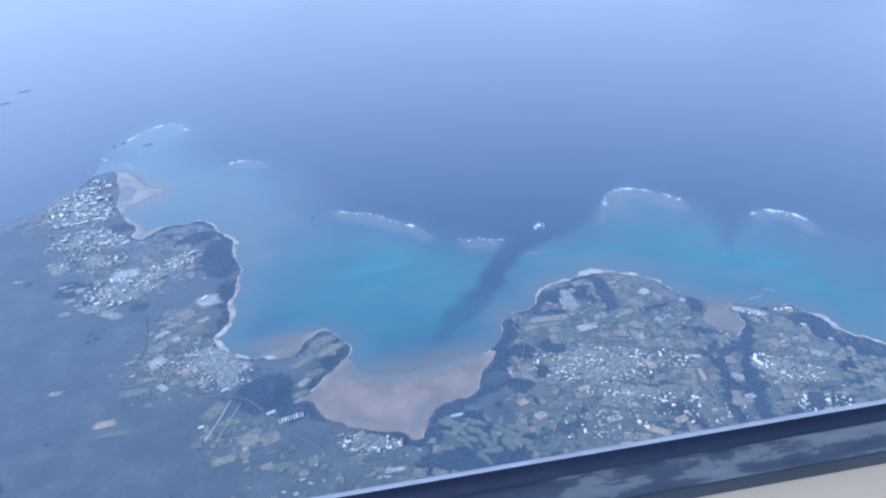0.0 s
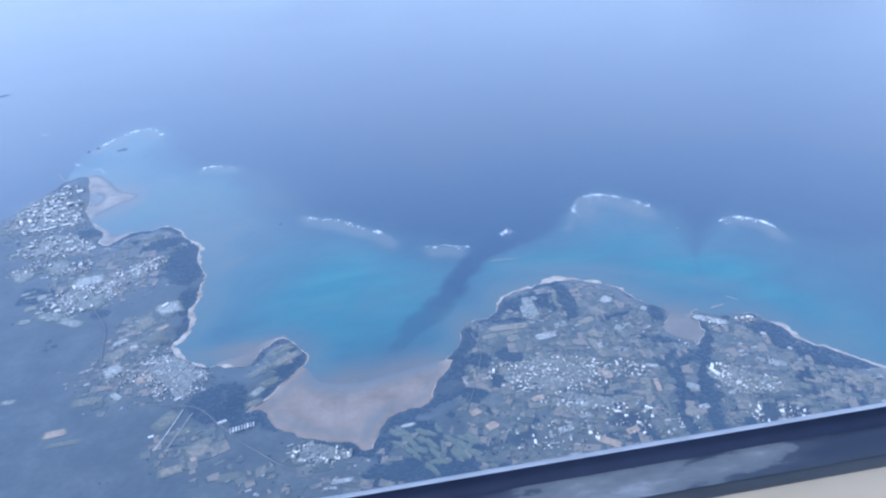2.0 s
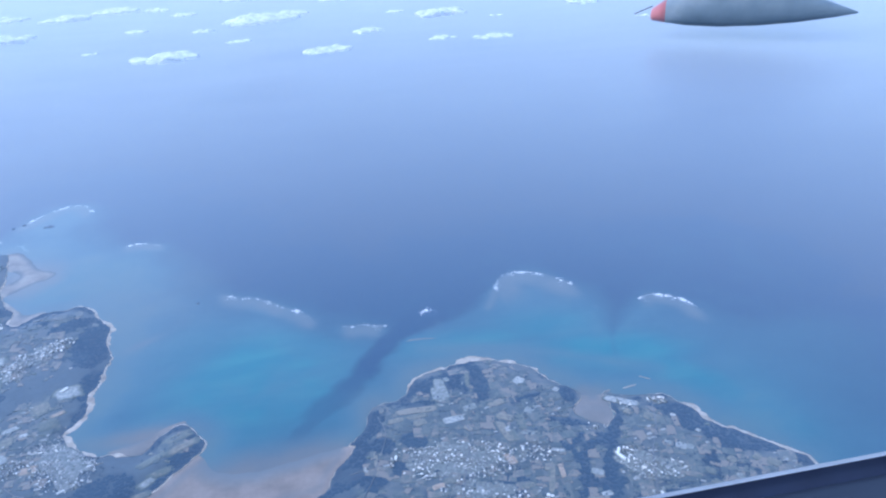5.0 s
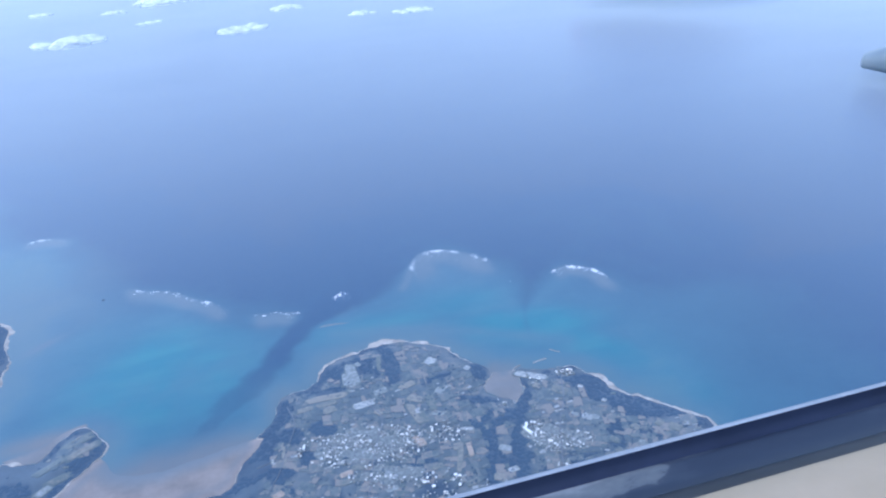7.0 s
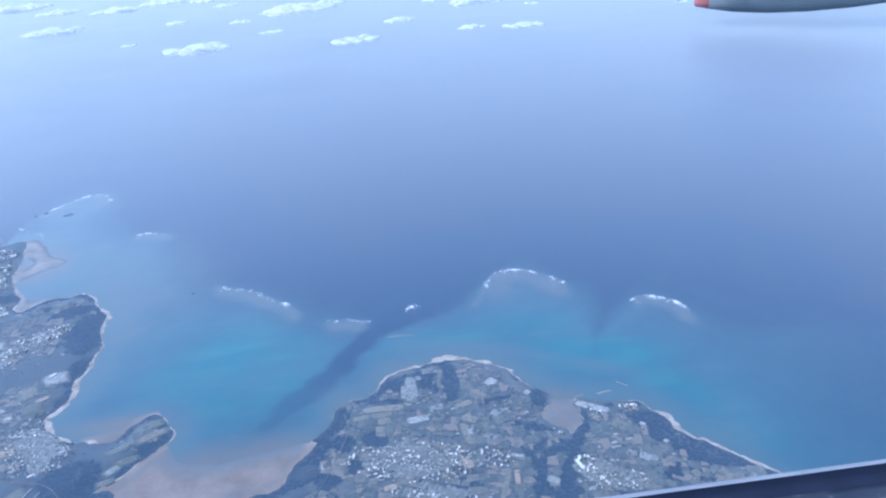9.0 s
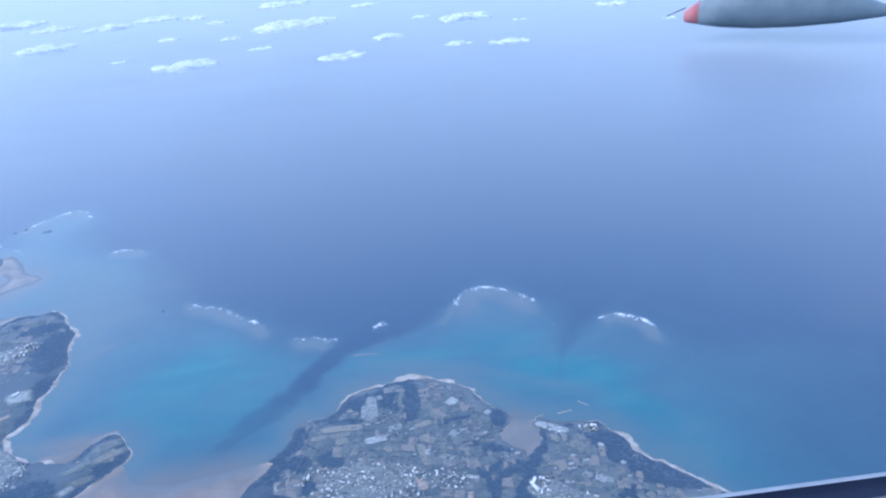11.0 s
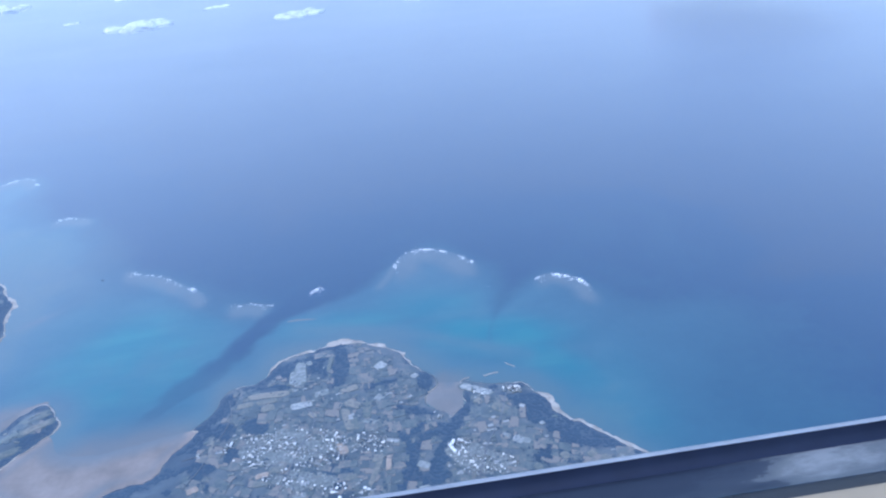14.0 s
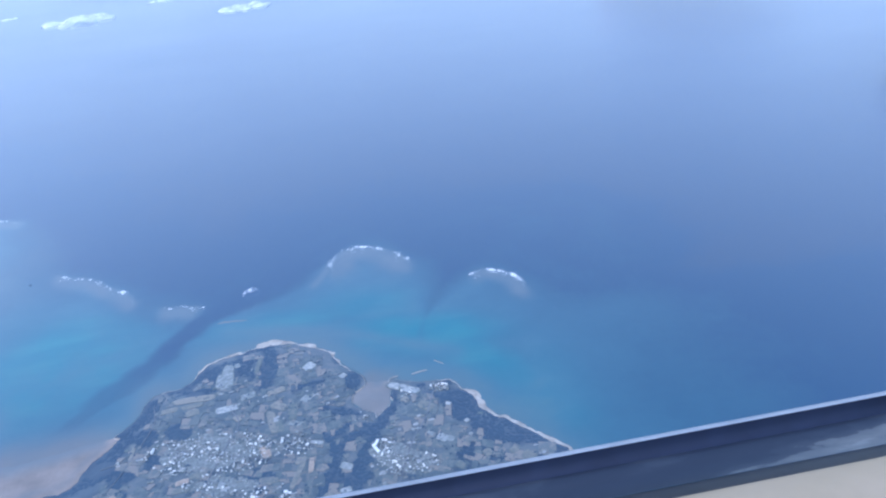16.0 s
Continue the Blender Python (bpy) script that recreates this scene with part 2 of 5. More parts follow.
    l.new(geo.outputs["Position"], lie.inputs["Vector"])
    l.new(lie.outputs[0], bed.inputs["Vector"])
    l.new(bed.outputs["Fac"], tones.inputs["Fac"])
    l.new(tones.outputs["Color"], over.inputs["B"])
    l.new(attribute("clear"), over.inputs["Factor"])
    l.new(ramp.outputs["Color"], over.inputs["A"])
    l.new(attribute("silt"), mix.inputs["Factor"])
    l.new(over.outputs["Result"], mix.inputs["A"])
    mix.inputs["B"].default_value = (0.15, 0.15, 0.152, 1)
    growth = n.new("ShaderNodeMix")
    growth.data_type = "RGBA"
    growth.inputs["B"].default_value = (0.096, 0.146, 0.182, 1)
    l.new(attribute("coral"), growth.inputs["Factor"])
    l.new(mix.outputs["Result"], growth.inputs["A"])
    l.new(growth.outputs["Result"], p.inputs["Base Color"])
    bump = n.new("ShaderNodeBump")
    bump.inputs["Strength"].default_value, bump.inputs["Distance"].default_value = 0.35, 0.3
    l.new(noise_of(0.8, 6), bump.inputs["Height"])
    l.new(bump.outputs[0], p.inputs["Normal"])
    return m


SEA = sea_material()


# ---- helpers for meshes and for the plan ----
def mesh_of(name, verts, faces, mat, smooth=False):
    me = bpy.data.meshes.new(name)
    me.from_pydata([tuple(map(float, v)) for v in verts], [], [tuple(map(int, f)) for f in faces])
    me.materials.append(mat)
    if smooth:
        me.shade_smooth()
    me.update()
    return me


def part(name, me, parent, label=""):
    ob = new(name, me)
    ob.parent = parent
    return tagged(ob, label)


def value_noise(x, y, size, seed=0):
    x, y = np.asarray(x, float) / size, np.asarray(y, float) / size
    i, j = np.floor(x).astype(np.int64), np.floor(y).astype(np.int64)
    u, v = x - i, y - j
    u, v = u * u * (3 - 2 * u), v * v * (3 - 2 * v)

    def cell(a, b):
        h = (a * 374761393 + b * 668265263 + seed * 974711) & 0x7FFFFFFF
        h = ((h ^ (h >> 13)) * 1274126177) & 0x7FFFFFFF
        return ((h ^ (h >> 16)) & 0xFFFF) / 65535.0

    return (cell(i, j) * (1 - u) + cell(i + 1, j) * u) * (1 - v) + (cell(i, j + 1) * (1 - u) + cell(i + 1, j + 1) * u) * v


def fbm(x, y, size, seed=0, octaves=4):
    total, weight = 0, 0
    for o in range(octaves):
        w = 0.5**o
        total, weight = total + w * value_noise(x, y, size / 2**o, seed + o), weight + w
    return total / weight


def step(lo, hi, v):
    u = np.clip((np.asarray(v, float) - lo) / (hi - lo), 0, 1)
    return u * u * (3 - 2 * u)


def flow(points, every=3.0, rough=0.0, seed=0):
    """A smooth line through the points, with a step of about every metres and small fractal bends."""
    p = np.array(points, float)
    q = np.vstack([2 * p[0] - p[1], p, 2 * p[-1] - p[-2]])
    out = []
    for a, b, c, d in zip(q[:-3], q[1:-2], q[2:-1], q[3:]):
        n = max(2, int(np.hypot(*(c - b)) / every))
        for k in range(n):
            s = k / n
            out.append(0.5 * (2 * b + (c - a) * s + (2 * a - 5 * b + 4 * c - d) * s * s + (3 * b - 3 * c + d - a) * s**3))
    out = np.array(out + [p[-1]])
    if rough:
        out[:, 0] += rough * (fbm(out[:, 0], out[:, 1], 14, seed) - 0.5) * 2
        out[:, 1] += rough * (fbm(out[:, 0], out[:, 1], 14, seed + 9) - 0.5) * 2
        nudge = [fbm(out[:, 0], out[:, 1], 5, seed + k, 2) - 0.5 for k in (21, 31)]
        out += 0.8 * rough * np.stack(nudge, 1)
    return out


def away(x, y, line):
    """The distance of places from a line of points."""
    x, y = np.ravel(x), np.ravel(y)
    best = np.full(x.shape, 1e9)
    for a, b in zip(line[:-1], line[1:]):
        d = b - a
        s = np.clip(((x - a[0]) * d[0] + (y - a[1]) * d[1]) / (d @ d + 1e-9), 0, 1)
        best = np.minimum(best, (x - a[0] - s * d[0]) ** 2 + (y - a[1] - s * d[1]) ** 2)
    return np.sqrt(best)


def inside(x, y, ring):
    x, y = np.ravel(x), np.ravel(y)
    odd = np.zeros(x.shape, bool)
    for a, b in zip(ring, np.roll(ring, -1, 0)):
        if a[1] != b[1]:
            odd ^= ((a[1] > y) != (b[1] > y)) & (x < (b[0] - a[0]) * (y - a[1]) / (b[1] - a[1]) + a[0])
    return odd


# ---- the coast, section by section ----
WEST_SHORE = [(-1500, 470), (-900, 540), (-640, 640), (-480, 735), (-409, 790), (-394, 801), (-378, 811), (-368, 821), (-359, 843), (-347, 861), (-337, 880), (-329, 898), (-305, 905)]
TOWN_BAY = [(-296, 878), (-286, 837), (-276, 791), (-264, 765), (-250, 747), (-248, 726), (-238, 718), (-227, 729), (-216, 738), (-193, 739), (-178, 742), (-162, 728), (-154, 712), (-136, 687), (-136, 662), (-127, 638), (-126, 612), (-126, 593), (-132, 571), (-128, 550), (-134, 534), (-140, 523)]
SPIT_SHORE = [(-132, 509), (-119, 496), (-106, 489), (-93, 485), (-80, 481), (-71, 482), (-64, 493), (-59, 503), (-50, 510), (-42, 511), (-32, 499), (-23, 486), (-25, 473), (-33, 464), (-44, 453), (-54, 439), (-70, 428)]
SAND_BAY = [(-58, 425), (-54, 417), (-50, 407), (-36, 397), (-20, 388), (-3, 381), (11, 378), (15, 371), (22, 369), (29, 380), (34, 390), (42, 398), (53, 402), (65, 402), (74, 409), (77, 418), (84, 430), (92, 439), (95, 449)]
CAPE_SHORE = [(92, 452), (104, 465), (110, 479), (116, 494), (125, 496), (138, 499), (148, 508), (158, 523), (168, 529), (184, 533), (202, 538), (214, 541), (226, 538), (236, 534), (252, 525), (263, 515), (268, 503), (278, 489), (288, 479), (290, 464), (282, 454)]
INLET_SHORE = [(281, 443), (288, 435), (296, 428), (297, 423), (304, 430), (311, 436), (312, 448), (313, 462), (319, 462), (334, 455), (345, 454)]
EAST_SHORE = [(355, 452), (361, 450), (367, 440), (376, 430), (379, 416), (388, 404), (398, 395), (406, 383), (415, 376), (425, 364), (431, 358), (430, 350), (430, 340), (424, 318), (432, 280), (460, 200), (520, 40), (640, -300), (800, -1500)]
CONTROL = np.array(WEST_SHORE + TOWN_BAY + SPIT_SHORE + SAND_BAY + CAPE_SHORE + INLET_SHORE + EAST_SHORE, float)
SHORE = flow(CONTROL, 1.3, 3.2, 3)
RING = np.vstack([SHORE, [(-1500, -1500)]])


def hill(x, y):
    return 1.0 + 2.2 * fbm(x, y, 130, 5, 3)


# A raster of the distance from the shore (minus: in the sea) and of the ground's height, every two metres.
GRID_X, GRID_Y = np.arange(-700, 701, 2.0), np.arange(100, 1001, 2.0)
_gx, _gy = np.meshgrid(GRID_X, GRID_Y)
SHORE_GRID = (away(_gx, _gy, CONTROL) * np.where(inside(_gx, _gy, RING), 1, -1)).reshape(_gx.shape)
GROUND_GRID = hill(_gx, _gy) * step(0, 22, SHORE_GRID) + 0.5


def lookup(grid, x, y):
    u, v = np.clip((np.asarray(x, float) + 700) / 2, 0, len(GRID_X) - 2.001), np.clip((np.asarray(y, float) - 100) / 2, 0, len(GRID_Y) - 2.001)
    i, j = u.astype(int), v.astype(int)
    u, v = u - i, v - j
    return (grid[j, i] * (1 - u) + grid[j, i + 1] * u) * (1 - v) + (grid[j + 1, i] * (1 - u) + grid[j + 1, i + 1] * u) * v


def inland(x, y):
    return lookup(SHORE_GRID, x, y)


def ground(x, y):
    return float(lookup(GROUND_GRID, x, y))


# ---- the sea: one sheet to the horizon ----
REEF_LINE = flow([(-330, 985), (-294, 1020), (-260, 1045), (-230, 1020), (-200, 930), (-158, 885), (-111, 872), (-60, 790), (-28, 725), (15, 702), (71, 648), (118, 622), (150, 612), (185, 632), (230, 640), (276, 676), (316, 682), (352, 648), (380, 615), (424, 604), (457, 567), (479, 523), (488, 450), (500, 340), (520, 200)], 8)
CHANNEL = flow([(46, 466), (52, 475), (70, 497), (92, 519), (112, 546), (132, 578), (145, 597), (168, 612), (200, 630), (238, 660), (280, 715)], 6)
SAND_BAND = flow([(172, 570), (223, 559), (284, 536), (319, 517), (352, 499), (372, 486)], 6)
CUT = flow([(343, 484), (346, 519), (355, 547), (376, 587), (400, 630), (414, 665)], 6)


# Breakers on the reef: a line, and how wide the surf runs.
REEFS_A = [
    ([(-316, 999), (-294, 1029), (-277, 1047), (-260, 1054), (-240, 1044), (-230, 1024)], 3.0),
    ([(-158, 889), (-148, 893), (-133, 890), (-111, 879)], 2.0),
    ([(-28, 729), (-6, 715), (15, 707), (38, 685), (58, 668), (71, 651)], 2.4),
    ([(100, 630), (110, 627), (120, 627), (131, 622), (142, 619)], 2.6),
    ([(181, 634), (188, 639), (195, 636)], 4.0),
    ([(268, 662), (271, 671), (276, 679), (284, 688), (301, 691), (316, 686), (332, 675), (345, 660), (352, 650)], 3.4),
]
REEFS_B = [
    ([(409, 603), (424, 608), (443, 597), (454, 583), (457, 567)], 3.0),
    ([(473, 526), (475, 525)], 0.6),
    ([(503, 493), (507, 490)], 0.5),
    ([(-415, 1078), (-403, 1074)], 1.0),
    ([(-353, 1040), (-342, 1037)], 1.0),
    ([(-333, 955), (-317, 938)], 1.2),
]
REEFS_C = [
    ([(-304, 929), (-295, 928), (-285, 913)], 1.2),
    ([(359, 600), (360, 599)], 0.7),
]
REEFS = REEFS_A + REEFS_B + REEFS_C


def tail(start, way, first, most):
    out, gap = [start], first
    while abs(out[-1]) < most:
        gap *= 1.25
        out.append(out[-1] + way * gap)
    return out


def sea():
    xs = np.array(sorted(tail(-480, -1, 4, 6500)[1:] + list(np.arange(-480, 580, 2.6)) + tail(580, 1, 4, 6500)))
    ys = np.array(sorted(tail(300, -1, 4, 2500)[1:] + list(np.arange(300, 1080, 2.6)) + tail(1080, 1, 4, 6500)))
    X, Y = np.meshgrid(xs, ys)
    x, y = X.ravel(), Y.ravel()
    shore = away(x, y, CONTROL)
    order = np.argsort(REEF_LINE[:, 0])
    reef = np.interp(x, REEF_LINE[order, 0], REEF_LINE[order, 1], left=700, right=200)
    wave = (fbm(x, y, 60, 21) - 0.5) * 2
    off = away(x, y, REEF_LINE) * np.where((y > reef) | (x > 520), 1, -1) + 12 * wave
    lagoon = step(-520, -280, x - wave * 50)
    # How deep: shallow by the shores, a basin within the reef, the open sea beyond it.
    streak = fbm(x * 0.6 + y * 0.4, y - 0.5 * x, 48, 33) - 0.5
    mottle = fbm(x, y, 16, 39) - 0.5
    basin = 0.16 + (0.08 + 0.1 * step(-150, -30, x)) * step(3, 40, shore + 10 * wave) + 0.4 * streak * step(4, 40, shore)
    # Clear pools over white sand: centre, half sizes, lean, weight.
    pool = 0 * x
    for cx, cy, rx, ry, lean, much in ((14, 566, 80, 78, 0.0, 1.05), (50, 532, 40, 40, 0.0, 1.0), (-40, 620, 50, 50, 0.0, 0.4), (342, 524, 74, 32, -0.22, 1.1), (392, 474, 52, 34, -0.9, 0.9), (440, 420, 40, 60, 0.2, 0.55), (300, 580, 60, 30, -0.1, 0.6), (215, 570, 72, 22, -0.02, 0.75), (-195, 800, 70, 60, 0.4, 0.35)):
        u, v = x - cx, y - cy - lean * (x - cx)
        pool = np.maximum(pool, much * np.exp(-(((u / rx) ** 2 + (v / ry) ** 2) ** 1.4)))
    pool = np.clip(pool * (0.9 + 0.5 * wave), 0, 1)
    basin = basin * (1 - pool) + (0.3 + 0.4 * streak) * pool
    clear = pool * np.clip(0.85 + 0.9 * streak + 0.4 * mottle, 0, 1) * step(4, 30, shore) * step(-4, -34, off)
    edge = step(-48, -2, off)
    # The deepest, darkest water lies off the eastern reef.
    trough = np.exp(-((((x - 520) / 125) ** 2 + ((y - 672) / 108) ** 2) ** 1.5))
    deep = 0.72 + 0.28 * step(10, 220, off - 170 * trough + 20 * wave)
    depth = basin * (1 - edge) + (basin * 0.3 + 0.42) * edge
    depth = np.where(off > 0, np.maximum(depth, 0.58 + (deep - 0.58) * step(0, 30, off)), depth)
    # Off the eastern shore the bottom falls away slowly.
    slow = step(420, 470, x) * step(560, 500, y)
    depth = depth * (1 - 0.85 * slow) + 0.85 * slow * (0.4 + 0.36 * step(420, 720, x + 25 * wave))
    clear = clear * (1 - 0.5 * slow)
    depth = depth * lagoon + (0.35 + 0.6 * step(0, 60, shore)) * (1 - lagoon)
    ragged = 4 * wave + 11 * (fbm(x, y, 14, 55, 4) - 0.5)
    dark = np.exp(-(np.abs(away(x, y, CHANNEL) + ragged) / (6.0 + 8.0 * step(470, 515, y) + 5 * step(590, 640, y))) ** 6) * step(460, 478, y + 5 * wave) * step(720, 650, y)
    dark = dark * (0.5 + 0.5 * step(470, 570, y))
    # The channel opens into deep water between the reefs.
    dark = np.maximum(dark, np.exp(-((((x - 196 - 0.9 * (y - 632)) / 46) ** 2 + ((y - 634) / 30) ** 2 + 0.25 * wave) ** 3)))
    dark = np.maximum(dark, (0.35 + 0.5 * step(520, 600, y)) * np.exp(-((np.maximum(away(x, y, CUT) + 0.5 * ragged, 0) / (3.0 + 10 * step(535, 585, y) + 18 * step(585, 665, y))) ** 2)) * step(486, 515, y))
    depth = depth * (1 - 0.9 * dark) + 0.9 * 0.78 * dark
    # Coral flats behind the breakers, and pale shoals in the lagoon.
    for cx, cy, rx, ry, turn in ((20, 688, 52, 12, -0.65), (118, 616, 24, 8, -0.2), (-270, 1005, 40, 55, 0), (-135, 876, 30, 14, -0.2), (-102, 648, 20, 4.5, 0.6), (-102, 648, 15, 3, 0.6), (-205, 800, 50, 42, 0.6), (-150, 770, 40, 50, 0.9), (-262, 880, 34, 40, 0.8), (318, 512, 50, 8, -0.12), (368, 497, 22, 6, -0.2), (230, 556, 66, 6, -0.1), (171, 586.5, 12, 2.2, -0.1), (40, 560, 40, 9, 0.9), (10, 600, 36, 8, 0.2), (-60, 560, 30, 8, 0.4)):
        u, v = (x - cx) * math.cos(turn) + (y - cy) * math.sin(turn), -(x - cx) * math.sin(turn) + (y - cy) * math.cos(turn)
        shoal = np.exp(-(((u / rx) ** 2 + (v / ry) ** 2 + 0.4 * wave) ** 2)) * (0.6 + 0.8 * (streak + 0.5))
        depth = depth * (1 - 0.6 * np.clip(shoal, 0, 1)) + 0.6 * (0.22 if cy < 600 else 0.14) * np.clip(shoal, 0, 1)
    # A band of pale sandy bottom off the cape.
    band = np.exp(-((away(x, y, SAND_BAND) / (9 + 4 * wave)) ** 2)) * (0.95 + 0.9 * mottle)
    depth = depth * (1 - 0.9 * np.clip(band, 0, 1)) + 0.9 * 0.2 * np.clip(band, 0, 1)
    clear = np.maximum(clear, 0.35 * band) * (1 - np.clip(0.5 * band, 0, 1))
    # Grey coral ground just inside each line of breakers.
    coral = 0 * x
    for points, wide in REEFS_A + REEFS_B[:1]:
        line = flow(points, 6)
        first, last = line[:, 0].min(), line[:, 0].max()
        reach = (26 if wide > 3.35 else 15) * (0.75 + 0.5 * (wave + 1))
        here = np.exp(-((away(x, y, line) / reach) ** 4)) * step(-6, 4, np.interp(x, line[:, 0], line[:, 1]) - y) * step(first - 8, first + 6, x) * step(last + 8, last - 6, x)
        coral = np.maximum(coral, here * (0.5 + 0.75 * (mottle + 0.5)))
    coral = np.maximum(coral, 0.22 * band)
    coral = np.maximum(coral, 0.75 * np.exp(-((away(x, y, flow([(267, 657), (259, 641), (251, 626)], 3)) + 4 * mottle) / 5.5) ** 2))
    coral = np.clip(coral, 0, 1)
    # Stirred-up sand by the flats and along the shores.
    bay = np.clip((452 + 0.09 * (x - 30) - y) / 10, -9, 9)
    silt = 0.85 / (1 + np.exp(-1.3 * (bay + 0.6 + 1.2 * wave))) * step(-62, -20, x + 0 * y) * step(112, 80, x) * (y < 520)
    silt = np.maximum(silt, 0.8 * np.exp(-(((x + 78) / 44) ** 2 + ((y - 503) / 13) ** 2)))
    silt = np.maximum(silt, 0.8 * np.exp(-((((x + 256) / 40) ** 2 + ((y - 826) / 46) ** 2) ** 1.5)))
    silt = np.maximum(silt, 0.85 * np.exp(-((((x - 299) / 19) ** 2 + ((y - 462) / 19) ** 2) ** 1.5)))
    silt = np.maximum(silt, 0.3 * np.exp(-shore / 5.0) * (shore < 40))
    silt = np.maximum(silt, (0.1 + 0.22 * step(70, 110, x) * step(330, 280, x)) * np.exp(-((shore / 26.0) ** 2)) * (0.7 + 0.6 * wave))
    silt = np.maximum(silt, 0.2 * np.exp(-((((x + 150) / 120) ** 2 + ((y - 740) / 130) ** 2) ** 2)) * (0.8 + 0.6 * wave))
    u, v = (x + 100) * 0.825 + (y - 650) * 0.565, -(x + 100) * 0.565 + (y - 650) * 0.825
    coral = np.maximum(coral, 0.9 * np.exp(-((u / 19) ** 2 + ((v + 2) / 5.5) ** 2)))
    silt *= 0.6 + 0.8 * fbm(x, y, 22, 44)
    w = len(xs)
    i = np.arange(len(x)).reshape(X.shape)
    faces = np.stack([i[:-1, :-1], i[:-1, 1:], i[1:, 1:], i[1:, :-1]], -1).reshape(-1, 4)
    me = mesh_of("sea", np.stack([x, y, 0 * x], 1), faces, SEA)
    for name, values in (("depth", depth), ("silt", silt), ("clear", clear * (1 - dark)), ("coral", coral * (1 - dark))):
        me.attributes.new(name, "FLOAT", "POINT").data.foreach_set("value", np.clip(values, 0, 1).astype(np.float32))
    tagged(new("sea", me), "blue sea with a turquoise lagoon inside the reef", "sea", kind="structure")


sea()


# ---- the land ----
from mathutils.geometry import delaunay_2d_cdt


def sheet(name, ring, z, mat, spacing=9.0, seed=1, lo=(-560, 180), hi=(560, 960)):
    """A closed outline filled with a mesh of small triangles. z: a function of the places."""
    rng = np.random.default_rng(seed)
    (x0, y0), (x1, y1) = np.maximum(ring.min(0), lo), np.minimum(ring.max(0), hi)
    gx, gy = np.meshgrid(np.arange(x0, x1, spacing), np.arange(y0, y1, spacing))
    p = np.stack([gx.ravel(), gy.ravel()], 1) + rng.uniform(-0.3, 0.3, (gx.size, 2)) * spacing
    p = p[inside(p[:, 0], p[:, 1], ring)]
    if len(p):
        p = p[away(p[:, 0], p[:, 1], np.vstack([ring, ring[:1]])) > 0.3 * spacing]
    n = len(ring)
    allp = np.vstack([ring, p])
    edges = [(k, (k + 1) % n) for k in range(n)]
    v, _, f, *_ = delaunay_2d_cdt([Vector(a) for a in allp], edges, [list(range(n))], 2, 1e-4)
    v = np.array([tuple(a) for a in v])
    return mesh_of(name, np.c_[v, z(v[:, 0], v[:, 1])], f, mat, True)


def land():
    def z(x, y):
        return hill(x, y) * step(0, 22, away(x, y, CONTROL)) + 0.5

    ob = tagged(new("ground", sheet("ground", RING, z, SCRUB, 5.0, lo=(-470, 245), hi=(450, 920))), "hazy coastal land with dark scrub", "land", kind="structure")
    return ob


GROUND = land()


